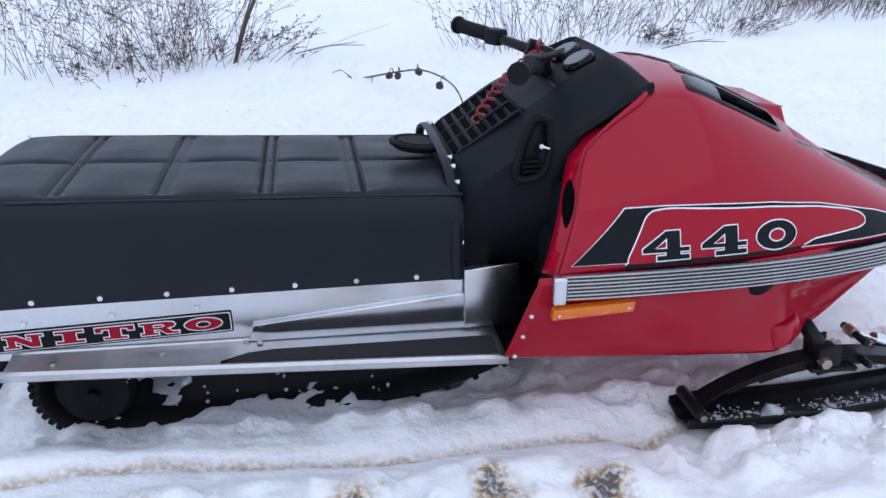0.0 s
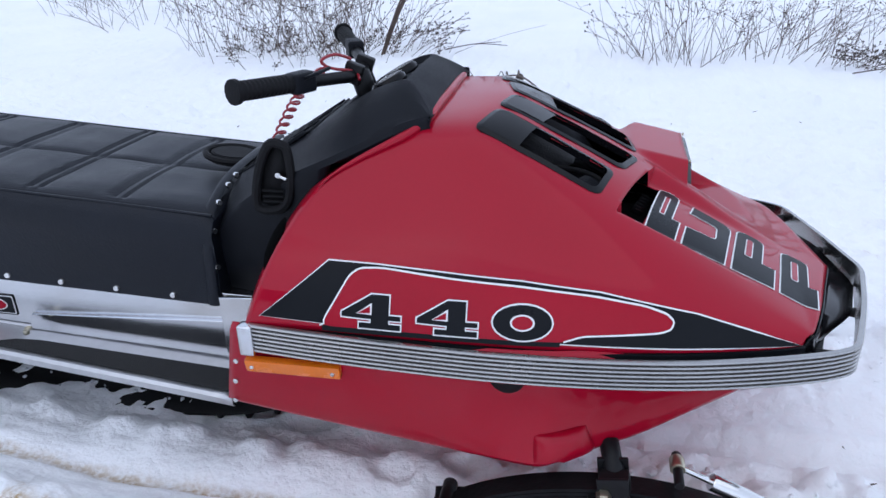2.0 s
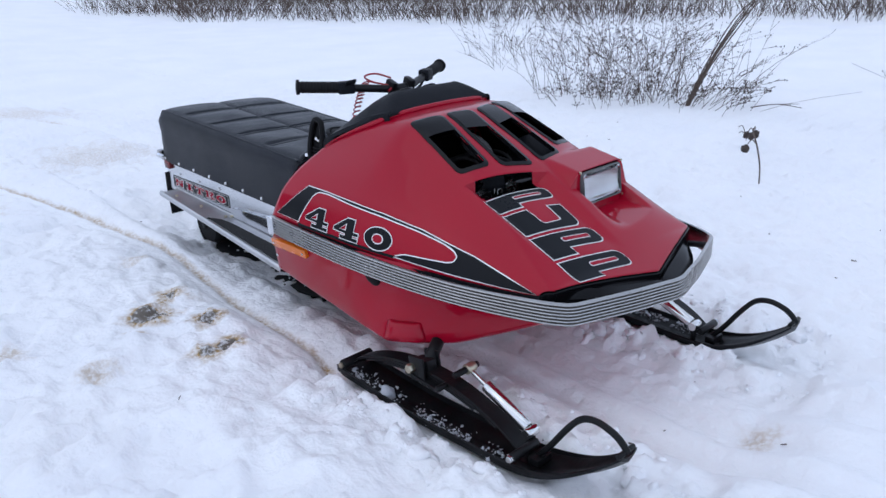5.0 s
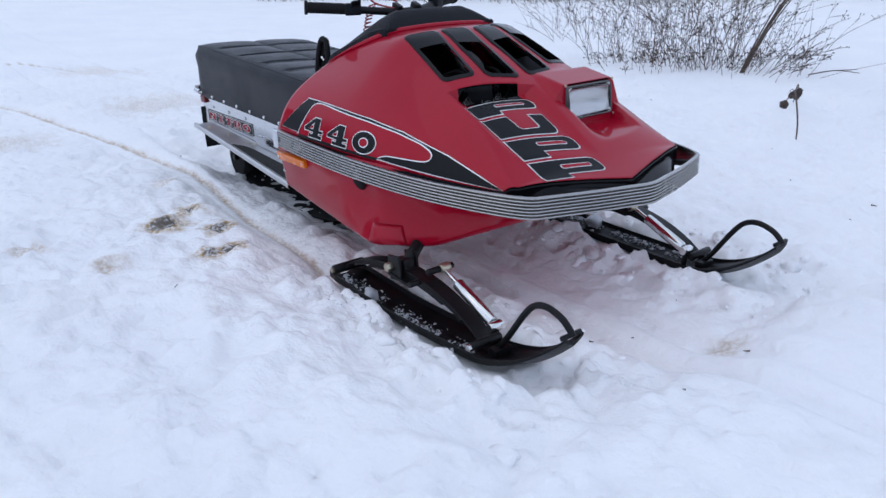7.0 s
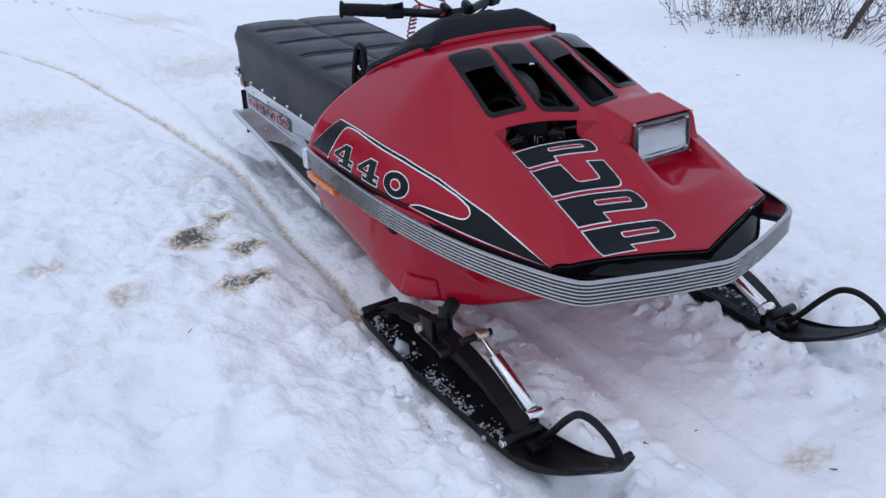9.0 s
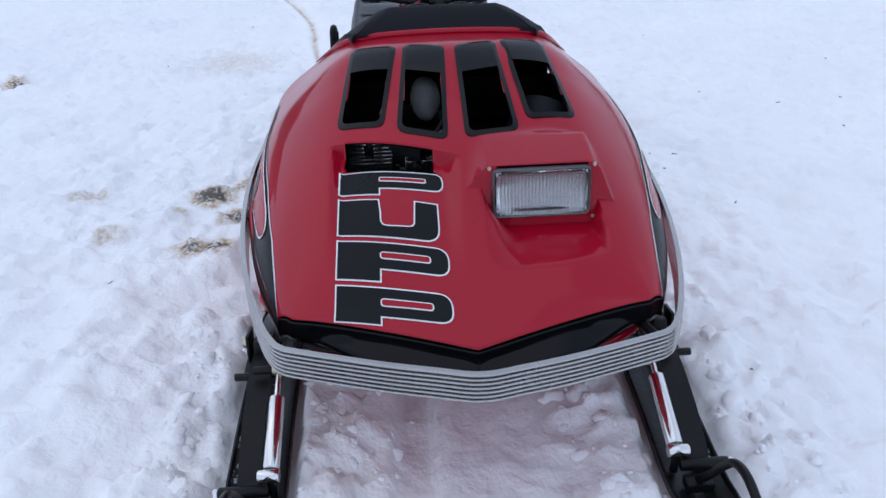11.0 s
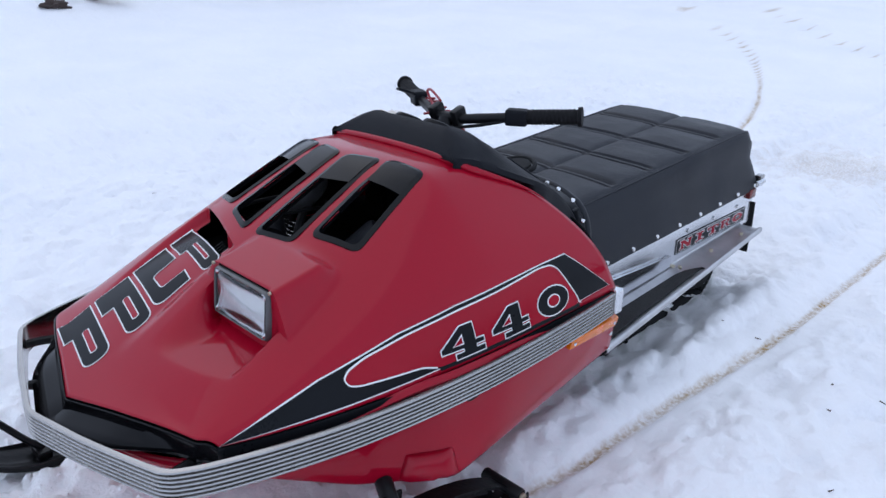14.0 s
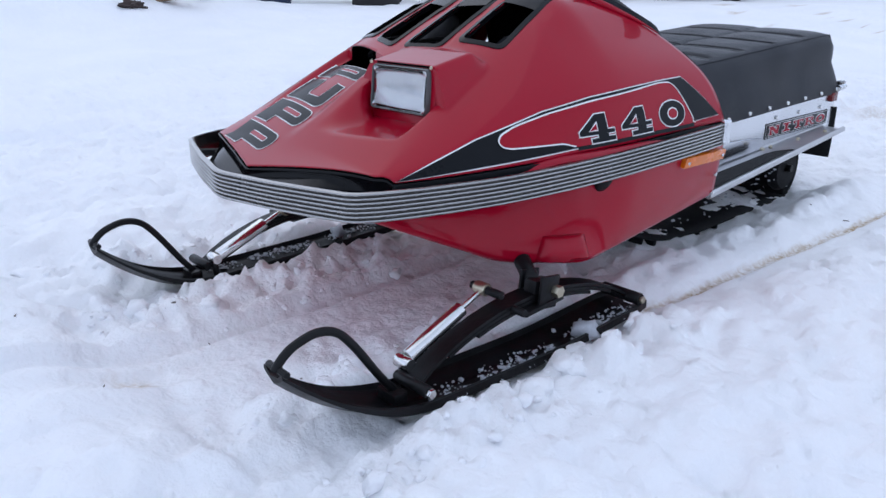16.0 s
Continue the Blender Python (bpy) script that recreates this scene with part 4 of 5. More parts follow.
for cy, r in ((-.052, .036), (.040, .036)):
    m = Matrix.Translation((.130, cy, .7125)) @ pose(0, 0, 0, 0, -dial_slope, 0)
    rod("dial", m @ Vector((0, 0, -.02)), m @ Vector((0, 0, .010)), r, GLOSS_BLACK, console, "round dial with glossy face", 24)
    rod("dial_face", m @ Vector((0, 0, .008)), m @ Vector((0, 0, .0115)), r * .82, GREY_PLASTIC, console, "grey dial glass", 24, 0.05)
# hood strap: a moulded rubber pull with a chrome catch, on the console's flank
pull = [(-.062, .540), (-.052, .604), (-.030, .650), (-.006, .652), (.004, .640), (.006, .590), (-.004, .548), (-.030, .532)]
ring_o = smooth_path([(x, -.262 - .10 * (.60 - z) * .35, z) for x, z in pull], 4, closed=True)
tube("pull_rim", ring_o, .0085, RUBBER, console, "black rubber hood pull", 8, closed=True)
slab_v = [(x, -.254 - .035 * (.60 - z), z) for x, z in rounded(offset(pull, -.004), .008, 3)]
link_mesh("pull_web", slab_v, [tuple(range(len(slab_v)))], RUBBER, console, thick=0.006, offset=0)
for k in range(3):
    box("pull_rib", (.040, .008, .004), Matrix.Translation((-.030, -.262, .548 + .010 * k)), RUBBER, console, bevel=0.0015, seg=1)
rod("catch", (-.014, -.258, .600), (-.014, -.272, .600), .0055, CHROME, console, "chrome catch", 12, 0.2)
rod("catch", (-.014, -.270, .600), (.002, -.272, .594), .0035, CHROME, console, "chrome catch lever", 8, 0.2)

# handlebar
bar = tube("handlebar", smooth_path([(-.062, -.270, .744), (-.02, -.19, .737), (.035, -.085, .726), (.056, -.04, .722), (.056, .04, .722), (.035, .085, .726), (-.02, .19, .737), (-.062, .270, .744)], 6), .0115, STEEL_BLACK, sled, "black steel handlebar with ribbed grips", 12)
rod("stem", (.075, 0, .66), (.056, 0, .722), .020, STEEL_BLACK, bar, "black steering post", 14)
for sy in (-.035, .035):
    box("clamp", (.036, .020, .040), pose(.056, sy, .726, 0, 20, 0), STEEL_BLACK, bar, "black bar clamp", 0.005)
for side in (-1, 1):
    a, b = np.array([-.012, side * .178, .7365]), np.array([-.070, side * .287, .7455])
    d = (b - a) / np.linalg.norm(b - a)
    pr = [(0, .0150), (.006, .0165)]
    for k in range(11):
        s = .010 + .009 * k
        pr += [(s, .0160), (s + .002, .0172), (s + .006, .0172), (s + .0075, .0160)]
    pr += [(.113, .016), (.114, .0215), (.1225, .0215), (.1235, .016), (.1236, .001)]
    tube("grip", [a + d * q[0] for q in pr], [q[1] for q in pr], RUBBER, bar, "black ribbed rubber grip", 14)
    box("switch_housing" if side < 0 else "brake_housing", (.034, .050, .036), Matrix.Translation(tuple(a - d * .022)) @ pose(0, 0, 0, 0, 0, side * 28), PLASTIC, bar, "black control housing", 0.007, 3)
# throttle or brake lever flap
box("lever", (.055, .030, .006), Matrix.Translation((.030, -.165, .752)) @ pose(0, 0, 0, 10, -20, -30), PLASTIC, bar, "black control lever", 0.0025)
# coiled red tether cord
coil = []
for i in range(150):
    t = i / 149
    c = np.array([.02 - .12 * t, -.10 + .035 * t, .745 - .150 * t + .02 * math.sin(3 * t)])
    coil.append(c + .0105 * np.array([math.cos(i * .5), math.sin(i * .5), .25 * math.sin(i * .5)]))
tube("tether_cord", coil, .0024, RED_CORD, bar, "red coiled tether cord", 5)
tube("tether_cord", smooth_path([(.05, -.03, .752), (.035, -.075, .768), (.02, -.105, .762), (.03, -.085, .745), (.06, -.04, .73), (.075, -.06, .72)], 6), .003, RED_CORD, bar, "red cord loop", 6)
tube("cable", smooth_path([(-.01, .17, .735), (.04, .10, .715), (.075, .03, .70), (.09, .0, .68)], 6), .004, RUBBER, bar, "black control cable", 6)

# seat: quilted top over plain sides
SX0, SX1 = -1.118, -.165
rows = (-1.118, -.930, -.735, -.545, -.370, -.165)
def seat_top(x):
    return seat_edge(x) + .007
def seat_edge(x):
    return .498 + .052 * min(1, (-.165 - x) / .85)
def seat_half(x):
    return .222 + .006 * (1 - step(-1.0, -.30, x))
def sit(z):
    """How far the cushion, which sits a little askew, has shifted at height z."""
    return step(.34, .50, z)
ns = 130
vs = []
for i in range(ns):
    u = i / (ns - 1)
    x = SX0 + (SX1 - SX0) * u
    zc, ze, w = seat_top(x), seat_edge(x), seat_half(x)
    endr = min(1, (x - SX0) / .05)
    endf = min(1, (SX1 - x) / .03)
    drop = .026 * (1 - math.sqrt(max(0, 1 - (1 - endr) ** 2))) + .02 * (1 - math.sqrt(max(0, 1 - (1 - endf) ** 2)))
    zb = .3255 + .029 * (-.264 - x)
    hp = [(.260, zb), (.257, zb + .018), (.253, zb + .046), (.249, zb + .082), (.244, zb + .115), (w + .022, ze - .030), (w + .012, ze - .010), (w + .007, ze - .003), (w + .002, ze + .002), (w - .003, ze - .001), (w - .010, ze + .003)]
    for k in range(1, 22):
        t = k / 21
        y = (w - .010) * (1 - t)
        z = ze + .003 + (zc - ze - .003) * (1 - (1 - t) ** 1.7)
        # padded squares with double-stitched seams between them
        dx = min(abs(x - r + .04 * (y / w) ** 2 * 0) for r in rows[1:-1])
        dy = min(y, 1)
        seam = max(math.exp(-((dx - .012) / .0042) ** 2), .8 * math.exp(-((dy - .004) / .0045) ** 2) if x < -.2 else 0)
        # the padding bellies up between the seams
        pad = min(1, dx / .07) * min(1, dy / .07) * min(1, (w - y) / .05)
        z += .008 * math.sqrt(max(0, pad)) - .009 * seam - .003
        z += .0035 * noise.noise(Vector((x * 9, y * 9, 3.0)))
        hp.append((y, z))
    full = [(-a, b) for a, b in hp] + [(a, b) for a, b in hp[-2::-1]]
    for a, b in full:
        dz = drop * step(.40, .56, b)
        wr = .0022 * noise.noise(Vector((x * 7, a * 5, b * 9)))
        vs.append((x - .050 * (1 - step(-1.140, -.90, x)) * (.56 - b) / .30, a * (1 - .03 * (1 - endr) ** 2) + wr * (1 if a > 0 else -1) - .017 * sit(b), b - dz + wr * .4 - .034 * a * sit(b)))
sf = grid_faces(ns, len(full))
nfs = len(full)
sf += [tuple(range(nfs - 1, -1, -1)), tuple((ns - 1) * nfs + k for k in range(nfs))]
seat = link_mesh("seat", vs, sf, VINYL, sled, "long quilted black vinyl seat with snaps")
for side in (-1, 1):
    pipe = []
    for k in range(41):
        x = SX0 + .004 + (SX1 - SX0 - .004) * k / 40
        y = side * (seat_half(x) + .006)
        pipe.append((x, y - .017, seat_edge(x) - .002 - .034 * y - (.022 if k == 0 else 0)))
    tube("piping", pipe, .0030, VINYL, seat, "black vinyl piping", 6)
    for k in range(8):
        x = -.264 - .1215 * k
        z = .338 + .029 * (-.264 - x)
        rod("snap", (x, side * .252, z), (x, side * .2645, z), .0068, CHROME, seat, "chrome snap button", 12, 0.4)
    for yy, zz in ((.246, .400), (.238, .470), (.205, .514), (.160, .532), (.125, .540)):
        rod("snap", (-.172, side * yy, zz), (-.162, side * (yy + .008), zz + .003), .0062, CHROME, seat, "chrome snap button", 12, 0.4)
    strap = [(-.178, side * a, b) for a, b in ((.264, .325), (.258, .40), (.250, .46), (.226, .503), (.19, .524), (.14, .540), (.08, .546), (0, .548))]
    tube("edge_band", smooth_path(strap, 4), .011, VINYL, seat, "black edge band", 8, squash=0.4)
cap_m = Matrix.Translation((-.222, -.018, .541)) @ pose(0, 0, 0, 2, 8, 20)
bm = bmesh.new()
bmesh.ops.create_cone(bm, cap_ends=True, segments=28, radius1=1, radius2=.9, depth=1)
bmesh.ops.bevel(bm, geom=[e for e in bm.edges if not e.is_boundary and e.calc_face_angle(0) > .5], offset=.08, segments=2, affect="EDGES")
bmesh.ops.transform(bm, matrix=cap_m @ Matrix.Diagonal((.052, .042, .020, 1)), verts=bm.verts)
part("filler_cap", bm, RUBBER, seat, "black oval filler cap")
tube("cap_rim", [cap_m @ Vector((.058 * math.cos(q * math.pi / 14), .048 * math.sin(q * math.pi / 14), .004)) for q in range(28)], .007, RUBBER, seat, "black moulded rim round the filler cap", 8, closed=True)

# tunnel, running boards, badge
def slab(name, poly, y0, y1, material, parent, label=""):
    """A plate outlined in x and z between two values of y."""
    n = len(poly)
    vs = [(p[0], y0, p[1]) for p in poly] + [(p[0], y1, p[1]) for p in poly]
    fs = [tuple(range(n)), tuple(range(2 * n - 1, n - 1, -1))] + [(i, n + i, n + (i + 1) % n, (i + 1) % n) for i in range(n)]
    bm = bmesh.new()
    bv = [bm.verts.new(v) for v in vs]
    for f in fs:
        bm.faces.new([bv[i] for i in f])
    bmesh.ops.recalc_face_normals(bm, faces=bm.faces[:])
    bmesh.ops.bevel(bm, geom=bm.edges[:], offset=.0012, segments=1, affect="EDGES")
    return part(name, bm, material, parent, label)


tunnel = tagged(new("tunnel"))
tunnel.parent = sled
tunnel["label"] = "bright polished aluminium tunnel"
box("tunnel_top", (.99, .49, .006), pose(-.600, 0, .336), ALU, tunnel, bevel=0.002)
slab("rear_panel", [(-1.125, .235), (-1.138, .360), (-1.130, .360), (-1.117, .235)], -.25, .25, ALU, tunnel, "aluminium rear panel")
LETTERS = {
    "N": [(0, 0), (0, .16), (.10, .16), (.10, .84), (0, .84), (0, 1), (.34, 1), (.70, .42), (.70, .84), (.60, .84), (.60, 1), (1, 1), (1, .84), (.90, .84), (.90, 0), (.66, 0), (.28, .60), (.28, .16), (.38, .16), (.38, 0)],
    "I": [(0, 0), (0, .18), (.28, .18), (.28, .82), (0, .82), (0, 1), (1, 1), (1, .82), (.72, .82), (.72, .18), (1, .18), (1, 0)],
    "T": [(.20, 0), (.20, .16), (.36, .16), (.36, .82), (.16, .82), (.16, .62), (0, .62), (0, 1), (1, 1), (1, .62), (.84, .62), (.84, .82), (.64, .82), (.64, .16), (.80, .16), (.80, 0)],
    "R": [(0, 0), (0, .16), (.10, .16), (.10, .84), (0, .84), (0, 1), (.70, 1), (.88, .92), (.92, .74), (.86, .56), (.70, .48), (.84, .16), (1, .16), (1, 0), (.68, 0), (.48, .42), (.34, .42), (.34, .16), (.46, .16), (.46, 0)],
    "O": ring(.5, .5, .5, .5, 20)}
for side in (-1, 1):
    wall_ = slab("tunnel_side", [(-1.125, .235), (-1.140, .366), (-.60, .346), (-.10, .345), (-.08, .20), (-.10, .18)], side * .247, side * .252, ALU, tunnel, "polished aluminium tunnel side")
    # raised foot panel ahead of the badge
    slab("foot_panel", [(-.610, .226), (-.598, .262), (-.110, .292), (-.097, .286), (-.097, .206)], side * .252, side * .262, ALU_MIRROR, tunnel, "embossed polished foot panel")
    slab("gusset", [(-.165, .21), (-.165, .345), (-.05, .352), (-.045, .21)], side * .263, side * .268, ALU, tunnel, "aluminium gusset plate")
    # badge
    def flat(p, lift):
        return Vector((p[0], side * (.252 + lift), p[1]))
    def sticker(name, poly, material, lift, label=""):
        bm = bmesh.new()
        bm.faces.new([bm.verts.new(flat(p, lift)) for p in poly])
        bm.normal_update()
        bmesh.ops.triangulate(bm, faces=bm.faces[:], ngon_method="EAR_CLIP")
        bmesh.ops.recalc_face_normals(bm, faces=bm.faces[:])
        return part(name, bm, material, tunnel, label, smooth=False)
    bx0, bx1 = -1.085, -.637
    badge = [(bx0, .250), (bx0, .298), (bx1, .298), (bx1, .250)]
    sticker("badge", rounded(offset(badge, .0), .004), BLACK_PAINT, .0015, "black badge with red slab lettering")
    sticker("badge_line", rounded(offset(badge, -.003), .004), WHITE_VINYL, .0020)
    sticker("badge_field", rounded(offset(badge, -.0048), .004), BLACK_PAINT, .0025)
    gap = (bx1 - bx0 - .03) / 5
    for i, ch in enumerate("NITRO"):
        lw = gap * (.62 if ch == "I" else .86)
        x0 = bx0 + .015 + gap * i + (gap - lw) / 2
        o = [(x0 + lw * p[0], .2605 + .027 * p[1]) if side < 0 else (bx1 + bx0 - (x0 + lw * p[0]), .2605 + .027 * p[1]) for p in LETTERS[ch]]
        sticker("letter_border", offset(o, .0022), WHITE_VINYL, .0030)
        sticker("letter", o, RED_VINYL, .0035, "red slab letter " + ch)
        if ch in "OR":
            e = ring(.5, .5, .20, .26, 14) if ch == "O" else [(.34, .58), (.34, .84), (.58, .84), (.66, .71), (.58, .58)]
            e = [(x0 + lw * p[0], .2605 + .027 * p[1]) if side < 0 else (bx1 + bx0 - (x0 + lw * p[0]), .2605 + .027 * p[1]) for p in e]
            sticker("letter_eye", e, WHITE_VINYL, .0040)
            sticker("letter_eye", offset(e, -.0018), BLACK_PAINT, .0045)
    # running board: flange, flat and rolled edge; drops slightly to the front
    vs = []
    for i in range(24):
        x = -1.055 + .955 * i / 23
        t = i / 23
        zt, yo = .244 - .046 * t, .330 + .056 * t
        for a, b in ((.253, zt + .008), (.256, zt + .002), (.262, zt), (yo - .018, zt), (yo - .010, zt + .006), (yo - .004, zt + .008), (yo, zt + .004), (yo + .001, zt - .006), (yo - .006, zt - .012)):
            vs.append((x, side * a, b))
    board = link_mesh("running_board", vs, grid_faces(24, 9), ALU_BOARD, sled, "aluminium running board with rolled edge", thick=0.002)
    vs = []
    for i in range(12):
        x = -.66 + .545 * i / 11
        t = (x + 1.055) / .955
        zt, yo = .244 - .046 * t, .330 + .056 * t
        cut = .045 * (1 - min(1, i / 1.2))
        for a, b in ((.296 + cut, zt + .0015), (.297 + cut, zt + .005), (yo - .024, zt + .005), (yo - .022, zt + .0015)):
            vs.append((x, side * a, b))
    link_mesh("grip_pad", vs, grid_faces(12, 4), GRIPPAD, board, "black non-slip strip")
    for x in (-1.0, -.80, -.615):
        rod("bolt", (x, side * .258, .224), (x, side * .268, .224), .007, BOLT, tunnel, "zinc bolt", 8)
        rod("bolt", (x + .03, side * .300, .238), (x + .03, side * .300, .247), .006, BOLT, tunnel, "zinc bolt", 8)
    for x in (-1.02, -.86, -.70):
        rod("rivet", (x, side * .250, .312), (x, side * .257, .312), .006, CHROME, tunnel, n=10)
    box("tail_lens", (.045, .012, .030), pose(-1.105, side * .257, .338), TAIL, tunnel, "dark red tail reflector", 0.003)
    box("tail_bracket", (.034, .024, .028), pose(-1.178, side * .246, .372), ALU_DULL, tunnel, "small grey tail bracket", 0.006)

# rubber snow flap, rear bumper tube
flap = [(-1.134, .300), (-1.138, .22), (-1.130, .125)]
vs = [(x + dx, y, z) for x, z in flap for dx in (0,) for y in np.linspace(-.262, .262, 9)]
link_mesh("snow_flap", vs, grid_faces(3, 9), RUBBER, sled, "black rubber snow flap", thick=0.006)
tube("rear_rail", smooth_path([(-1.12, -.262, .366), (-1.16, -.262, .368), (-1.178, -.23, .368), (-1.182, 0, .368), (-1.178, .23, .368), (-1.16, .262, .368), (-1.12, .262, .366)], 5), .010, ALU, sled, "bright rear grab rail", 10)

# track: rubber belt with cross lugs round its wheels
belt = []
for k in range(9):
    a = math.pi / 2 + math.pi * k / 8
    belt.append((-.955 + .105 * math.cos(a), .098 + .105 * math.sin(a)))
belt += [(-.6, -.012), (-.34, -.010), (-.16, .020), (.0, .085), (.08, .15), (.04, .205), (-.2, .205), (-.6, .205)]
bp3 = smooth_path([(a, 0, b) for a, b in belt], 5, closed=True)
vs = []
for p in bp3:
    for y in (-.19, -.10, 0, .10, .19):
        vs.append((p[0], y, p[2]))
nb = len(bp3)
fs = []
for i in range(nb):
    for j in range(4):
        i2 = (i + 1) % nb
        fs.append((i * 5 + j, i2 * 5 + j, i2 * 5 + j + 1, i * 5 + j + 1))
track = link_mesh("track", vs, fs, RUBBER, sled, "black rubber drive track with cross lugs", thick=0.008, offset=0)
for i in range(0, nb, 2):
    p, q = bp3[i], bp3[(i + 1) % nb]
    t = (q - p) / np.linalg.norm(q - p)
    nrm = np.array([t[2], 0, -t[0]])
    ang = math.degrees(math.atan2(-t[2], t[0]))
    box("lug", (.014, .37, .022), Matrix.Translation(tuple(p - nrm * -.010)) @ pose(0, 0, 0, 0, ang, 0), RUBBER, track, bevel=0.003, seg=1)
for side in (-1, 1):
    rod("wheel", (-.945, side * .165, .105), (-.945, side * .205, .105), .080, RUBBER, track, "black rubber idler wheel", 26)
    rod("hub", (-.945, side * .200, .105), (-.945, side * .222, .105), .013, STEEL_BLACK, track, "black axle bolt", 10)

# skis
def ski_line(x):
    """Height of the runner's top face."""
    return .026 - .012 * step(.28, .6, x) + .150 * max(0, (x - .86) / .305) ** 2.1


def make_ski(side):
    yc = .412
    ski = new("ski")
    ski.parent = sled
    ski["label"] = "black steel ski with leaf spring and chrome shock"
    yy = lambda o: side * (yc - o * 1.0)
    vs, n = [], 48
    for i in range(n):
        x = .272 + (1.156 - .272) * i / (n - 1)
        w = .056 * (1 - .52 * step(.95, 1.17, x)) * (0.86 + .14 * step(.272, .32, x))
        z = ski_line(x)
        lh = .015 - .011 * step(.85, 1.15, x)
        cy = yc - .024 * step(.5, 1.17, x)
        for a, b in ((-w, lh), (-w + .004, lh + .002), (-w + .007, .004), (-.018, 0.0), (-.010, -.006), (.010, -.006), (.018, 0.0), (w - .007, .004), (w - .004, lh + .002), (w, lh), (w, -.002), (.02, -.008), (0, -.018), (-.02, -.008), (-w, -.002)):
            vs.append((x, side * (cy + a), z + b))
    fs = grid_faces(n, 15, wrap=True) + [tuple(range(15)), tuple((n - 1) * 15 + k for k in range(14, -1, -1))]
    link_mesh("runner", vs, fs, STEEL_BLACK, ski, "black painted steel runner")
    # leaf spring: a bow of stacked leaves over the runner
    for lay in range(3):
        x0, x1 = .30 + .07 * lay, .90 - .07 * lay
        vs = []
        for i in range(20):
            t = i / 19
            x = x0 + (x1 - x0) * t
            full_t = (x - .30) / .60
            z = .048 + .090 * max(0, 4 * full_t * (1 - full_t)) ** .85 - .0085 * lay
            cy = yc - .010 * full_t
            for a, b in ((-.021, -.0035), (.021, -.0035), (.021, .0035), (-.021, .0035)):
                vs.append((x, side * (cy + a), z + b))
        link_mesh("leaf", vs, grid_faces(20, 4, wrap=True) + [(0, 1, 2, 3), (79, 78, 77, 76)], STEEL_BLACK, ski, "black spring leaf")
    rod("rear_roller", (.300, side * (yc - .050), .052), (.300, side * (yc + .050), .052), .014, STEEL_BLACK, ski, "black spring bolt tube")
    rod("bolt", (.300, side * (yc + .050), .052), (.300, side * (yc + .058), .052), .008, BOLT, ski, n=6)
    rod("front_roller", (.905, side * (yc - .045), .052), (.905, side * (yc + .042), .052), .011, STEEL_BLACK, ski, "black spring bolt tube")
    rod("bolt", (.905, side * (yc + .042), .052), (.905, side * (yc + .052), .052), .009, CHROME, ski, n=6)
    # saddle and spindle
    box("saddle", (.052, .032, .048), pose(.588, side * yc, .140, 0, -8, 0), STEEL_BLACK, ski, "black spindle saddle", 0.008, 2)
    for o in (-.026, .026):
        box("cheek", (.052, .007, .066), pose(.586, side * (yc + o), .142, 0, -8, 0), STEEL_BLACK, ski, "black saddle cheek", 0.003, 2)
    box("saddle_plate", (.11, .066, .010), pose(.60, side * yc, .118, 0, 4, 0), STEEL_BLACK, ski, bevel=0.003)
    rod("bolt", (.570, side * (yc + .024), .142), (.570, side * (yc + .044), .142), .0125, BOLT, ski, "zinc pivot bolt", 6, 0.1)
    rod("bolt", (.672, side * (yc - .02), .128), (.672, side * (yc + .045), .128), .008, STEEL_BLACK, ski, n=8)
    rod("spindle", (.590, side * (yc - .006), .145), (.574, side * (yc - .058), .186), .017, STEEL_BLACK, ski, "black steering spindle")
    # shock absorber
    ys = side * (yc - .048)
    f, r = np.array([.888, ys, .070]), np.array([.690, ys, .155])
    d = (f - r) / np.linalg.norm(f - r)
    rod("shock_rod", r, r + d * .09, .0055, CHROME, ski, "chrome shock rod", 10)
    rod("shock_body", r + d * .062, f - d * .012, .0155, CHROME, ski, "chrome shock body", 18, 0.15)
    rod("shock_eye", f + np.array([0, side * .022, 0]), f - np.array([0, side * .016, 0]), .013, CHROME, ski, "chrome shock eye", 14)
    rod("shock_pin", r - np.array([0, side * .030, 0]), r + np.array([0, side * .050, 0]), .0085, STEEL_BLACK, ski, "black shock pin", 10)
    rod("shock_eye", r + np.array([0, side * .012, 0]), r - np.array([0, side * .018, 0]), .013, BOLT, ski, "worn shock eye", 14)
    rod("shock_foot", (.886, ys, .020), (.890, ys, .068), .008, STEEL_BLACK, ski, n=8)
    # lifting loop at the tip
    yt = side * (yc - .020)
    lp = [(.930, yt, .040), (.962, yt, .080), (1.010, yt, .150), (1.043, yt, .186), (1.080, yt, .197), (1.118, yt, .189), (1.140, yt, .176), (1.156, yt, .158)]
    tube("ski_loop", smooth_path(lp, 5), .0075, STEEL_BLACK, ski, "black steel ski loop", 10)
    rod("tip_pin", (1.150, yt - side * .028, .160), (1.150, yt + side * .028, .160), .006, STEEL_BLACK, ski, n=8)
    box("loop_foot", (.03, .05, .02), pose(.935, yt, .036), STEEL_BLACK, ski, bevel=0.004)


for side in (-1, 1):
    make_ski(side)


# crumbs of snow on the runners and broken snow round them
rs = random.Random(5)
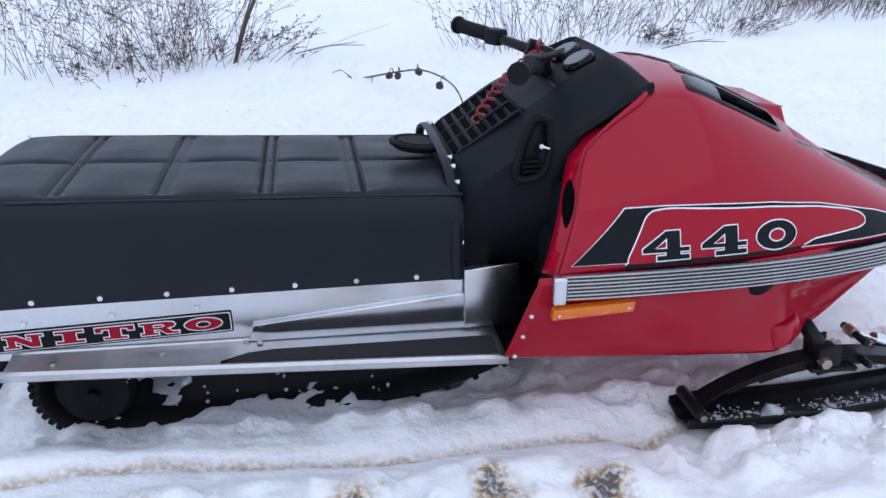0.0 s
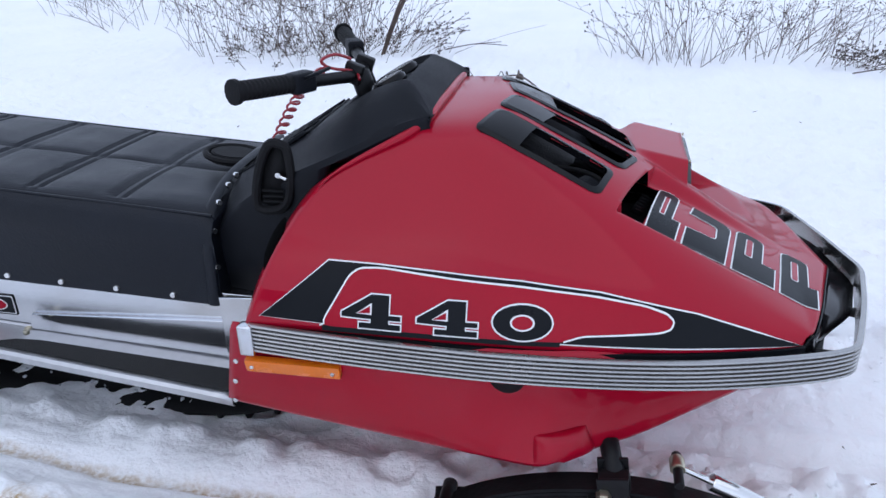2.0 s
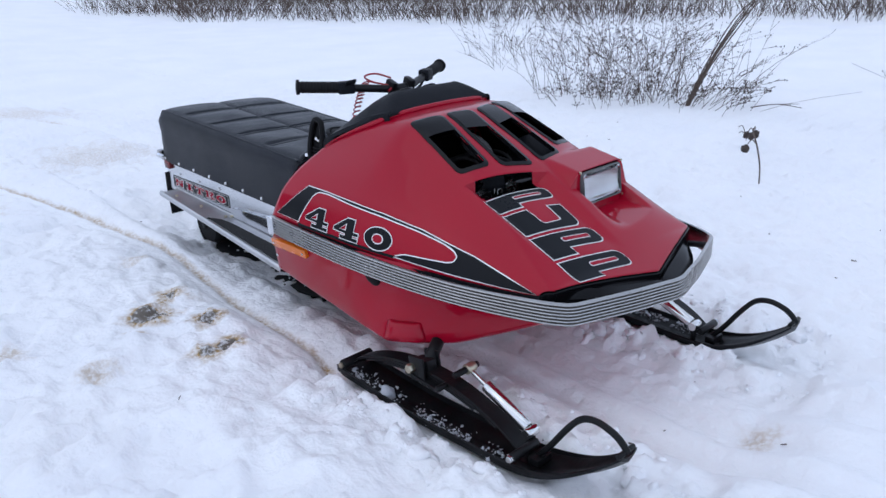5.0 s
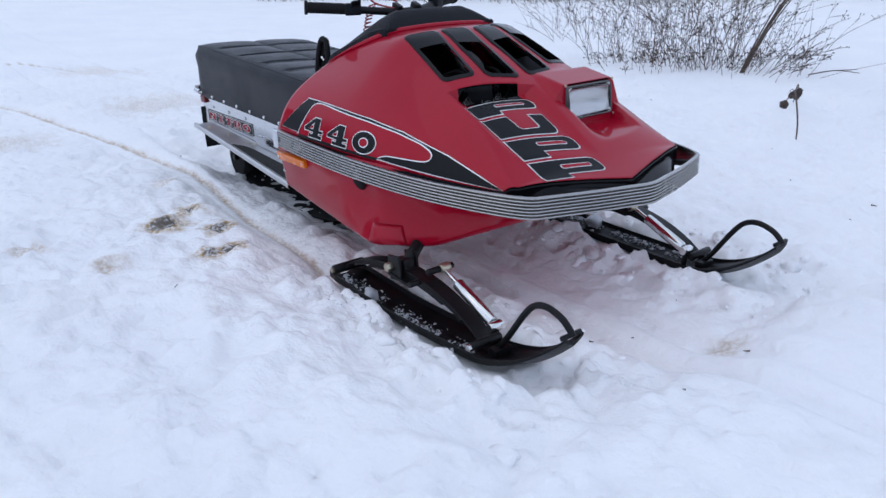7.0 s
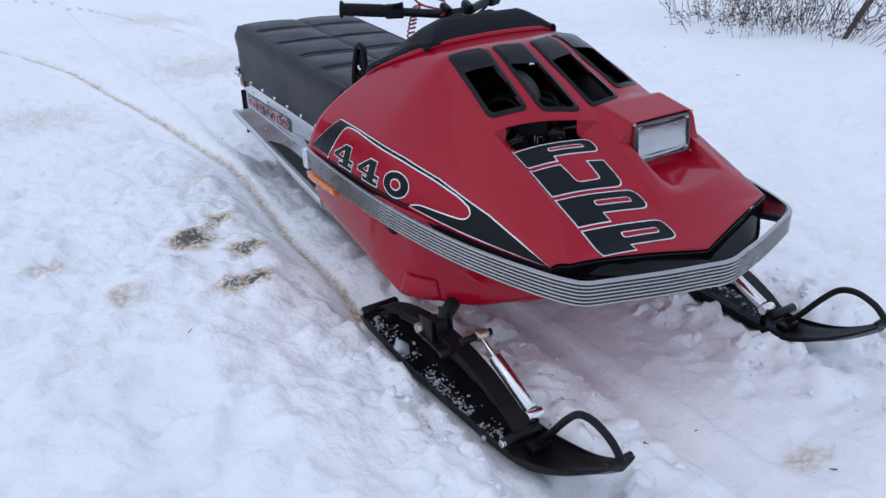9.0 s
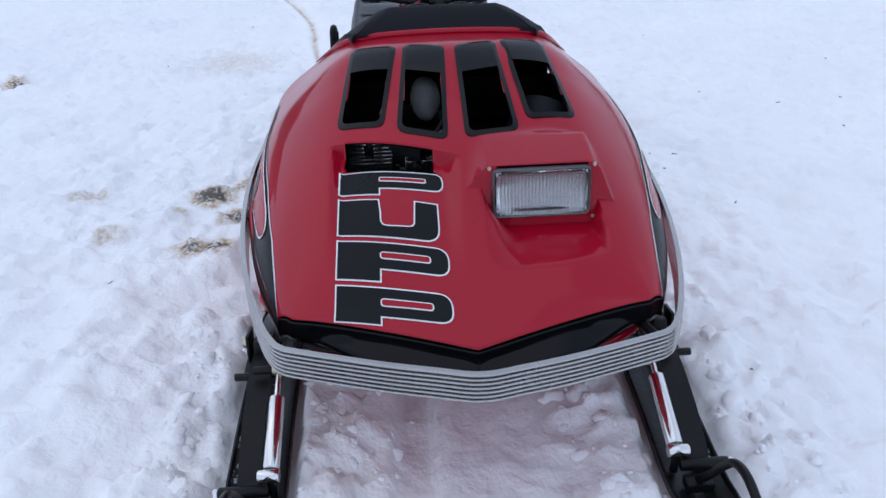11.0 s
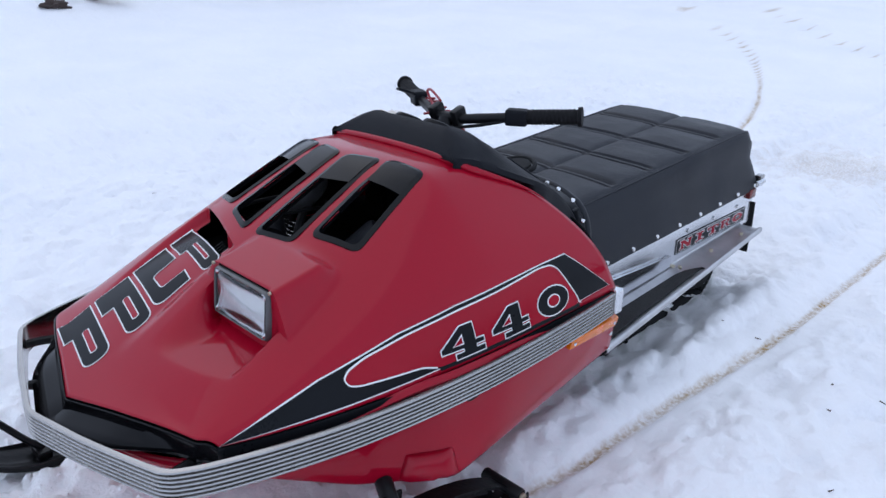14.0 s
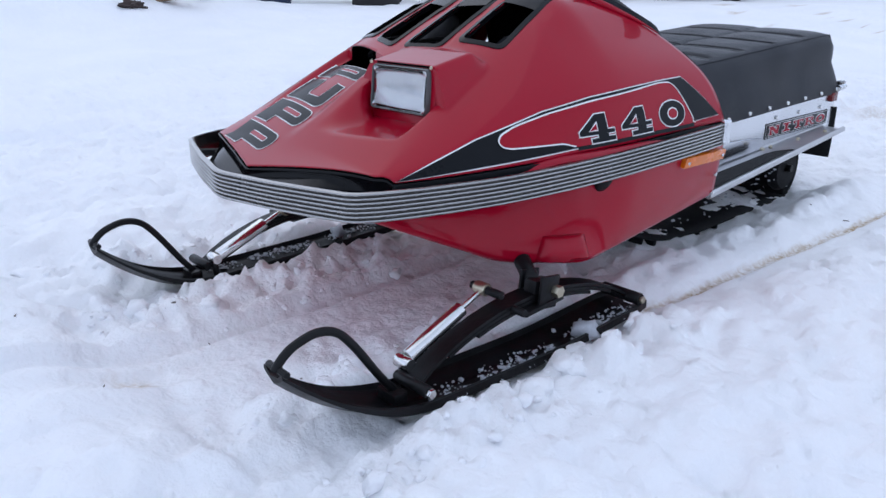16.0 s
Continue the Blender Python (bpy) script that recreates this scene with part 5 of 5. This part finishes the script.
def crumbs(name, spots, material=SNOW):
    vs, fs = [], []
    for (x, y, z), r in spots:
        bm = bmesh.new()
        bmesh.ops.create_icosphere(bm, subdivisions=2 if r > .012 else 1, radius=1)
        k = len(vs)
        o = Vector((rs.uniform(0, 50), 0, 0))
        sq = Vector((rs.uniform(.7, 1.3), rs.uniform(.7, 1.3), rs.uniform(.5, .9)))
        for v in bm.verts:
            q = v.co * (1 + .7 * noise.noise(v.co * 1.3 + o)) * r
            vs.append((x + q.x * sq.x, y + q.y * sq.y, z + q.z * sq.z))
        fs += [tuple(k + v.index for v in f.verts) for f in bm.faces]
        bm.free()
    ob = link_mesh(name, vs, fs, material, None)
    ob.data.set_sharp_from_angle(angle=math.pi)
    return ob


spots = []
for side in (-1, 1):
    for c0, c1, n in ((.30, .46, 110), (.47, .52, 20), (.56, .76, 170), (.79, .88, 60)):
        for _ in range(n):
            x = rs.uniform(c0, c1)
            spots.append(((x, side * (.412 - .012 * step(.5, 1.1, x) + rs.choice((rs.gauss(.036, .008), rs.gauss(.018, .012)))), ski_line(x) + .004), rs.uniform(.0014, .0032) if rs.random() < .88 else rs.uniform(.0035, .0065)))
    spots.append(((.47, side * .446, ski_line(.47) + .010), .022))
tagged(crumbs("snow_crumbs", spots, GREY_SNOW), "crumbs of snow lying on the black skis", "snow", kind="stuff")
spots = []
for _ in range(640):
    side = rs.choice((-1, 1))
    x = rs.uniform(.35, 1.25)
    y = side * rs.choice((rs.gauss(.545, .06), rs.gauss(.27, .06)))
    if .340 < abs(y) < .485:
        continue
    r = rs.uniform(.004, .010) if rs.random() < .78 else rs.uniform(.011, .026)
    spots.append(((x, y, float(snow_height(x, y)) - r * .45), r))
tagged(crumbs("snow_clods", spots), "broken clods of snow thrown up beside the skis", "snow", kind="stuff")

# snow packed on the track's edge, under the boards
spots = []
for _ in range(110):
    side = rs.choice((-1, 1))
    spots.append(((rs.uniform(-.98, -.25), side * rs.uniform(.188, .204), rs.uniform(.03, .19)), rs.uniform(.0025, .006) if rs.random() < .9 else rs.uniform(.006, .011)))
tagged(crumbs("packed_snow", spots, GREY_SNOW), "clumps of snow packed on the black track", "snow", kind="stuff")

# ---- weeds and brush beyond the sled ----
rng = random.Random(7)


def add_tube(vs, fs, path, r0, r1, n=3):
    a, b = sweep(path, np.linspace(r0, r1, len(path)), n)
    k = len(vs)
    vs += a
    fs += [tuple(i + k for i in f) for f in b]


def add_ball(vs, fs, c, r):
    """A small eight-sided seed head."""
    k = len(vs)
    c = np.array(c)
    for d in ((1, 0, 0), (-1, 0, 0), (0, 1, 0), (0, -1, 0), (0, 0, 1.2), (0, 0, -1.2)):
        vs.append(c + r * np.array(d) * rng.uniform(.8, 1.2))
    fs += [(k + a, k + b, k + c2) for a, b, c2 in ((0, 2, 4), (2, 1, 4), (1, 3, 4), (3, 0, 4), (2, 0, 5), (1, 2, 5), (3, 1, 5), (0, 3, 5))]


def weed_clump(cx, cy, spread, height, stems, seeds, lean=(0, 0), label="clump of dry dead weeds standing in snow", twig=2):
    z0 = snow_height(cx, cy)
    thick = 2.2 if spread > 1.2 else 1.0
    thing = tagged(new("weed_clump"), label, "weeds", "weeds at the field's edge")
    sv, sf, bv, bf = [], [], [], []
    for _ in range(stems):
        a, r = rng.uniform(0, 2 * math.pi), spread * math.sqrt(rng.random())
        x, y = cx + r * math.cos(a), cy + r * math.sin(a)
        h = height * rng.uniform(.45, 1.0)
        dx, dy = lean[0] + rng.gauss(0, .36) + .35 * math.cos(a) * r / spread, lean[1] + rng.gauss(0, .36) + .35 * math.sin(a) * r / spread
        bend = rng.uniform(-.5, 1.1)
        pts = []
        for k in range(5):
            t = k / 4
            pts.append((x + dx * h * t * (1 + bend * t), y + dy * h * t * (1 + bend * t), z0 - .03 + h * t * (1 - .15 * bend * t)))
        add_tube(sv, sf, pts, thick * rng.uniform(.0014, .0030), thick * .0008)
        if rng.random() < seeds:
            for _ in range(twig):
                t = rng.uniform(.5, 1.0)
                i = min(int(t * 4), 3)
                base = np.array(pts[i]) + (np.array(pts[i + 1]) - np.array(pts[i])) * (t * 4 - i)
                d = np.array([rng.gauss(dx, .5), rng.gauss(dy, .5), rng.uniform(.2, .8)]) * height * rng.uniform(.06, .2)
                add_tube(sv, sf, [base, base + d * .6, base + d], .0016, .0010)
                add_ball(bv, bf, base + d, rng.uniform(.0035, .0065))
                if rng.random() < .7:
                    d2 = d * .5 + np.array([rng.gauss(0, .03), rng.gauss(0, .03), .0])
                    add_tube(sv, sf, [base + d * .4, base + d * .4 + d2], .0012, .0009)
                    add_ball(bv, bf, base + d * .4 + d2, rng.uniform(.0035, .0065))
    ob = link_mesh("stems", sv, sf, STEM, thing, smooth=False)
    ob["kind"] = "stuff"
    if bf:
        ob = link_mesh("seed_heads", bv, bf, SEED, thing, smooth=False)
        ob["kind"] = "stuff"
    return thing


# bushes behind the sled
weed_clump(-1.30, 3.65, .42, .80, 80, .8, (.04, .06), twig=4)
weed_clump(-1.95, 3.65, .40, .66, 56, .7, (-.05, .06), twig=3)
weed_clump(-.84, 3.60, .34, .36, 44, .95, (.42, .1), twig=5, label="low seedy dead weed clump leaning over snow")
weed_clump(-1.55, 3.36, .48, .24, 70, .95, (-.1, -.1), twig=5, label="low seedy dead weed clump leaning over snow")
weed_clump(-1.25, 4.3, .45, .60, 40, .6, (.05, .1), twig=3)
weed_clump(1.02, 3.62, .26, .74, 48, .75, (.10, .05), twig=3)
weed_clump(.66, 3.72, .16, .40, 16, .6, (-.1, .1), twig=2)
weed_clump(1.60, 3.9, .40, .50, 56, .6, (.25, .1), twig=3)
weed_clump(2.02, 3.55, .16, .20, 40, .8, (.5, -.2), twig=4, label="low curled tuft of dead brown leaves in snow")
weed_clump(2.75, 3.80, .18, .22, 44, .8, (.3, -.2), twig=4, label="low curled tuft of dead brown leaves in snow")
weed_clump(2.3, 4.3, .6, .46, 80, .5, (.4, .1), twig=3)
weed_clump(3.3, 4.7, .7, .60, 120, .5, (.2, .0), twig=3)
weed_clump(4.1, 4.8, .7, .62, 260, .3, (.2, .0), twig=2, label="dense thicket of dry brown weeds in snow")
weed_clump(5.0, 5.1, .8, .70, 280, .3, (.2, .0), twig=2, label="dense thicket of dry brown weeds in snow")
weed_clump(-3.2, 4.6, .5, .55, 34, .5)
weed_clump(-4.3, 5.4, .6, .60, 40, .5)
weed_clump(-2.7, 5.4, .7, .65, 50, .4)
for k in range(16):
    t = k / 15
    weed_clump(-17 + 19 * t + rng.uniform(-.6, .6), 6.0 + 8.5 * t + rng.uniform(-1.0, 1.0), 1.4, 1.0, 230, .15, label="far strip of dry brown weeds", twig=1)
for k in range(14):
    weed_clump(-20 + 1.2 * k + rng.uniform(-1, 1), 9.5 + .75 * k + rng.uniform(-.5, .5), 1.7, 1.3, 200, .1, label="far strip of dry brown weeds", twig=1)
# the thick leaning stalk in the near bush
stalk = tagged(new("leaning_stalk"), "thick dry stalk leaning out of the weeds", "stalk")
sv, sf = [], []
for k in range(7):
    o = np.array([rng.gauss(0, .006), rng.gauss(0, .006), 0])
    sv, sf = [], []
    add_tube(sv, sf, smooth_path([np.array([-.93, 3.49, -.02]) + o, np.array([-.80, 3.54, .33]) + 2 * o, np.array([-.62, 3.58, .66]) + 4 * o, np.array([-.48 + rng.gauss(0, .025), 3.62, .84])], 3), .0065, .0025, 5)
    link_mesh("stem", sv, sf, STEM, stalk, smooth=False)
# teasel: a bent stem with round prickly heads
teasel = tagged(new("teasel"), "bent dry teasel with round prickly heads in snow", "plant")
sv, sf, bv, bf = [], [], [], []
main = smooth_path([(-.356, 3.187, -.03), (-.15, 2.86, .05), (.02, 2.56, .14), (.14, 2.28, .205), (.25, 2.10, .175), (.30, 2.04, .09), (.319, 2.01, -.03)], 5)
add_tube(sv, sf, main, .0055, .0035, 5)
for dx, dy, dz, hd in ((.194, 2.088, .165, 1), (.126, 2.339, .185, 1), (.035, 2.500, .135, 1), (-.01, 2.54, .128, 1), (-.232, 2.880, .022, 1), (-.10, 2.70, -.01, 0), (-.30, 3.05, .05, 0)):
    near = min(range(4, len(main) - 6), key=lambda k: np.linalg.norm(main[k] - np.array([dx, dy, dz])) + abs(k - 14) * .006)
    b0 = main[near]
    mid = (np.array(b0) + np.array([dx, dy, dz])) / 2 + np.array([.0, 0, .035])
    add_tube(sv, sf, smooth_path([b0, mid, (dx, dy, dz)], 3), .003, .002, 4)
    if hd:
        bm = bmesh.new()
        bmesh.ops.create_icosphere(bm, subdivisions=2, radius=.017)
        for v in bm.verts:
            v.co = v.co * (1 + rng.uniform(-.15, .3)) * Vector((1, 1, 1.25)).length * .58
        bmesh.ops.transform(bm, matrix=Matrix.Translation((dx, dy, dz)), verts=bm.verts)
        part("seed_head", bm, SEED, teasel, "dark prickly seed head")
link_mesh("stem", sv, sf, STEM, teasel, smooth=False)
# a broken stem lying on the snow
for x0, y0, x1, y1, nm in ((-.519, 3.676, -.066, 3.404, "fallen_twig"), (1.9, 3.2, 2.3, 3.1, "fallen_twig")):
    tw = tagged(new(nm), "thin dry twig lying on snow", "twig")
    sv, sf = [], []
    za, zb = snow_height(x0, y0) + .012, snow_height(x1, y1) + .10
    add_tube(sv, sf, smooth_path([(x0, y0, za), ((x0 + x1) / 2, (y0 + y1) / 2 + .02, (za + zb) / 2 + .02), (x1, y1, zb)], 4), .004, .002, 5)
    add_tube(sv, sf, [((x0 + x1) / 2, (y0 + y1) / 2 + .02, (za + zb) / 2 + .02), (x1 - .05, y1 + .07, zb + .01)], .003, .0015, 4)
    link_mesh("stem", sv, sf, STEM, tw, smooth=False)

# bits of bark and straw strewn over the snow
sv, sf = [], []
for _ in range(70):
    a, r = rng.uniform(0, 2 * math.pi), rng.uniform(.8, 3.2)
    x, y = .1 + r * math.cos(a), r * math.sin(a)
    q, n_ = rng.uniform(0, 6.3), rng.uniform(.005, .022)
    z = float(snow_height(x, y))
    add_tube(sv, sf, [(x, y, z + .001), (x + n_ * math.cos(q), y + n_ * math.sin(q), z + .003)], rng.uniform(.0012, .003), .001, 4)
tagged(link_mesh("bark_litter", sv, sf, STEM, None, smooth=False), "tiny bits of bark and straw on snow", "litter", kind="stuff")

# far woods: bare trunks and branches in a dark band
# the third row is unseen, added ahead of the sled to darken paint reflections
for row, (n_t, dist) in enumerate(((60, 30), (90, 36), (90, 44))):
    wood = tagged(new("far_woods"), "distant band of bare brown winter trees", "woods", kind="stuff")
    sv, sf = [], []
    for k in range(n_t):
        a = radians((62 + 120 * k / n_t if row < 2 else -75 + 140 * k / n_t) + rng.uniform(-.8, .8))
        d = dist + rng.uniform(-2, 3)
        x, y = d * math.cos(a), d * math.sin(a)
        h = rng.uniform(4, 8)
        add_tube(sv, sf, [(x, y, -.2), (x + rng.gauss(0, .15), y, h * .5), (x + rng.gauss(0, .3), y, h)], rng.uniform(.07, .16), .02, 5)
        for _ in range(9):
            t = rng.uniform(.05, .9)
            b = np.array([x, y, h * t])
            q = np.array([rng.gauss(0, 1.1), rng.gauss(0, 1.1), rng.uniform(.3, 1.2)])
            add_tube(sv, sf, [b, b + q * .5, b + q + np.array([0, 0, .2])], .03, .008, 3)
        for _ in range(34):
            b = np.array([x + rng.gauss(0, .9), y + rng.gauss(0, .8), -.1])
            add_tube(sv, sf, [b, b + np.array([rng.gauss(0, .3), rng.gauss(0, .3), rng.uniform(.8, 1.8)])], .02, .006, 3)
    link_mesh("trunks_and_branches", sv, sf, TRUNK, wood, smooth=False)

# ---- the yard in the distance: container, tyres, vehicles ----
def wheel_thing(name, x, y, z, r, w, yaw, lying=False, label="", parent=None):
    """A tyre with its rim."""
    bm = bmesh.new()
    prof_t = [(r * .58, -w * .45), (r * .80, -w * .5), (r * .95, -w * .42), (r, -w * .25), (r, w * .25), (r * .95, w * .42), (r * .80, w * .5), (r * .58, w * .45), (r * .55, 0)]
    n, vs, fs = 28, [], []
    for i in range(n):
        a = 2 * math.pi * i / n
        for q, s in prof_t:
            k = 1 + (.02 if (i % 2 and q > r * .93) else 0)
            vs.append(Vector((q * k * math.cos(a), s, q * k * math.sin(a))))
    m_ = len(prof_t)
    for i in range(n):
        for j in range(m_):
            fs.append((i * m_ + j, ((i + 1) % n) * m_ + j, ((i + 1) % n) * m_ + (j + 1) % m_, i * m_ + (j + 1) % m_))
    bm.free()
    m = Matrix.Translation((x, y, z)) @ (pose(0, 0, 0, 90, 0, yaw) if lying else pose(0, 0, 0, 0, 0, yaw))
    if parent is None:
        ob = tagged(link_mesh(name, [m @ v for v in vs], fs, TYRE), label or "worn black tyre in the snowy yard", "tyre")
    else:
        ob = link_mesh(name, [m @ v for v in vs], fs, TYRE, parent)
        c, ax = m @ Vector((0, 0, 0)), (m.to_3x3() @ Vector((0, 1, 0))) * w * .3
        rod("rim", c - ax, c + ax, r * .56, RUST, ob, "dark steel rim", 18)
    return ob


def at_yard(dx, dy, d):
    """A place d metres from the front of the sled in a direction, on the snow."""
    x, y = 1.61 + dx * d, 1.34 + dy * d
    return x, y, float(snow_height(x, y))


# blue steel container
bx, by, bz = at_yard(-.452, -.892, 12.2)
cyaw = 150
bin_ = tagged(new("steel_container"), "dark blue painted steel container in the snowy yard", "container")
cm = Matrix.Translation((bx, by, bz - .15)) @ pose(0, 0, 0, 0, 0, cyaw)
box("body", (1.75, 1.3, 1.7), cm @ Matrix.Translation((0, 0, .85)), BLUE, bin_, bevel=0.02)
for q in (-.40, .42):
    box("panel", (.74, .03, 1.25), cm @ Matrix.Translation((q, .655, .95)), BLUE, bin_, "recessed blue panel", 0.01)
    box("panel", (.74, .03, 1.25), cm @ Matrix.Translation((q, -.655, .95)), BLUE, bin_, "recessed blue panel", 0.01)
for q in (-.86, .0, .86):
    box("rib", (.05, .05, 1.7), cm @ Matrix.Translation((q, .66, .85)), BLUE, bin_, bevel=0.008)
    box("rib", (.05, .05, 1.7), cm @ Matrix.Translation((q, -.66, .85)), BLUE, bin_, bevel=0.008)

# dark truck behind it, with one wheel in view
tx, ty, tz = at_yard(-.545, -.838, 14.6)
truck = tagged(new("truck"), "old dark grey truck parked behind the container", "truck")
tm = Matrix.Translation((tx, ty, tz - .1)) @ pose(0, 0, 0, 0, 0, 145)
box("body", (3.6, 1.6, .75), tm @ Matrix.Translation((-.3, 0, .95)), RUST, truck, "dark dented body", 0.06, 3)
box("cab", (1.3, 1.5, .70), tm @ Matrix.Translation((-.3, 0, 1.62)), RUST, truck, "dark cab", 0.10, 3, taper=(.8, .85))
box("bumper", (.12, 1.6, .16), tm @ Matrix.Translation((1.55, 0, .55)), STEEL_BLACK, truck, bevel=0.03)
for q in (1.0, -1.5):
    for w in (-.75, .75):
        c = tm @ Vector((q, w, .36))
        wheel_thing("wheel", c.x, c.y, c.z, .37, .24, 145, parent=truck)

# stacked tyres
sx, sy, sz = at_yard(-.602, -.797, 11.6)
for k in range(4):
    wheel_thing("tyre", sx + .012 * (k % 2), sy - .015 * (k % 3), sz + .07 + .195 * k, .335, .20, 20 * k, lying=True, label="worn black tyre in a stack of four")
wheel_thing("tyre", *at_yard(-.622, -.783, 12.6)[:2], at_yard(-.622, -.783, 12.6)[2] + .33, .33, .2, 60, label="worn black tyre standing behind the stack")

# lumber and scrap in front of a dark shed
lx, ly, lz = at_yard(-.735, -.678, 14.2)
shed = tagged(new("shed"), "dark timber shed with an open black doorway", "shed")
sm = Matrix.Translation((*at_yard(-.80, -.60, 19.0)[:2], lz - .2)) @ pose(0, 0, 0, 0, 0, 127)
for k in range(26):
    if 15 <= k <= 18:
        continue
    box("plank", (.24, .05, 3.0), sm @ Matrix.Translation((-3.1 + .25 * k, 0, 1.5)), WOOD, shed, bevel=0.006, seg=1)
box("lintel", (1.1, .08, .8), sm @ Matrix.Translation((1.02, 0, 2.6)), WOOD, shed, bevel=0.01)
# black sheet behind the door gap paints the shed's inner darkness
box("doorway", (1.0, .04, 2.2), sm @ Matrix.Translation((1.02, -.5, 1.1)), GLOSS_BLACK, shed, "black sheet standing for the unlit interior", 0.01)
box("door_post", (.10, .12, 2.3), sm @ Matrix.Translation((.47, .04, 1.15)), BLUE, shed, "blue painted post", 0.01)
box("roof", (7.2, 3.2, .15), sm @ Matrix.Translation((0, -1.3, 3.05)), RUST, shed, bevel=0.02)
for k in range(9):
    m = Matrix.Translation((lx, ly, lz + .06 + .075 * (k // 1))) @ pose(0, 0, 0, rng.uniform(-2, 2), rng.uniform(-1.5, 1.5), 127 + rng.uniform(-3, 3))
    tagged(box("board", (2.4 + rng.uniform(-.2, .3), .16, .05), m, WOOD, None, bevel=0.005, seg=1), "weathered grey-brown board in a lumber pile", "board", "lumber pile")
for k in range(6):
    ax, ay, az = at_yard(-.70 - .012 * k, -.70 + .010 * k, 13.0 + .2 * k)
    a = Vector((ax, ay, az - .05))
    tagged(rod("scrap_bar", a, a + Vector((rng.uniform(-.7, .7), rng.uniform(-.5, .5), rng.uniform(.15, .75))), .022, RUST, None), "rusty bent scrap bar sticking out of snow", "scrap metal", "scrap heap")
tagged(rod("scrap_bar", Vector(at_yard(-.672, -.738, 11.6)) - Vector((0, 0, .05)), Vector(at_yard(-.660, -.75, 11.3)) + Vector((0, 0, .30)), .020, RUST, None), "rusty bar leaning in snow", "scrap metal", "scrap heap")

# quad bike
qx, qy, qz = at_yard(-.862, -.505, 15.6)
quad = tagged(new("quad_bike"), "dark quad bike with chunky tyres in the yard", "quad bike")
qm = Matrix.Translation((qx, qy, qz)) @ pose(0, 0, 0, 0, 0, 118)
for q in (-.60, .60):
    for w in (-.40, .40):
        c = qm @ Vector((q, w, .29))
        wheel_thing("wheel", c.x, c.y, c.z, .30, .26, 118, parent=quad)
box("chassis", (1.3, .45, .22), qm @ Matrix.Translation((0, 0, .45)), STEEL_BLACK, quad, bevel=0.05)
box("fender", (.62, .95, .12), qm @ Matrix.Translation((.58, 0, .68)), PLASTIC, quad, "black fender", 0.05, 3)
box("fender", (.62, .95, .12), qm @ Matrix.Translation((-.58, 0, .68)), PLASTIC, quad, "black fender", 0.05, 3)
box("seat", (.70, .34, .16), qm @ Matrix.Translation((-.12, 0, .82)), VINYL, quad, "black seat", 0.05, 3)
for q in (.62, -.62):
    for k in range(5):
        rod("rack_bar", qm @ Vector((q - .22 + .11 * k, -.40, .80)), qm @ Vector((q - .22 + .11 * k, .40, .80)), .014, STEEL_BLACK, quad, n=6)
rod("bar", qm @ Vector((.30, -.38, 1.05)), qm @ Vector((.30, .38, 1.05)), .016, STEEL_BLACK, quad, "black handlebar")
rod("post", qm @ Vector((.42, 0, .7)), qm @ Vector((.30, 0, 1.05)), .03, STEEL_BLACK, quad)

# timber and debris on the snow mound
for dx, dy, d, ln, yaw, tilt in ((-.372, -.928, 9.4, .75, 30, -38), (-.385, -.923, 9.3, .55, 75, -25), (-.40, -.916, 9.2, .5, 150, -8)):
    x, y, z = at_yard(dx, dy, d)
    tagged(box("broken_plank", (ln, .10, .04), Matrix.Translation((x, y, z + .10)) @ pose(0, 0, 0, 0, tilt, yaw), WOOD, None, bevel=0.006), "broken tan plank sticking out of the snow mound", "plank", "planks on the mound")
for dx, dy, d, r in ((-.345, -.939, 9.5, .20), (-.36, -.933, 9.3, .18), (-.415, -.909, 9.6, .15), (-.350, -.937, 8.9, .12)):
    x, y, z = at_yard(dx, dy, d)
    bm = bmesh.new()
    bmesh.ops.create_icosphere(bm, subdivisions=3, radius=1)
    for v in bm.verts:
        v.co *= 1 + .9 * noise.noise(v.co * 1.9 + Vector((x, y, 0)))
    bmesh.ops.transform(bm, matrix=Matrix.Translation((x, y, z)) @ Matrix.Diagonal((r, r * .8, r * .5, 1)), verts=bm.verts)
    tagged(part("debris_clod", bm, RUST, None), "dark frozen clod poking through snow", "clod")
# far dark brush behind the yard
for k in range(10):
    x, y, z = at_yard(-.15 - .085 * k, -.99 + .075 * k, 30 + 2 * (k % 3))
    weed_clump(x, y, 2.2, 2.6, 90, .2, label="far strip of dry brown weeds", twig=1)
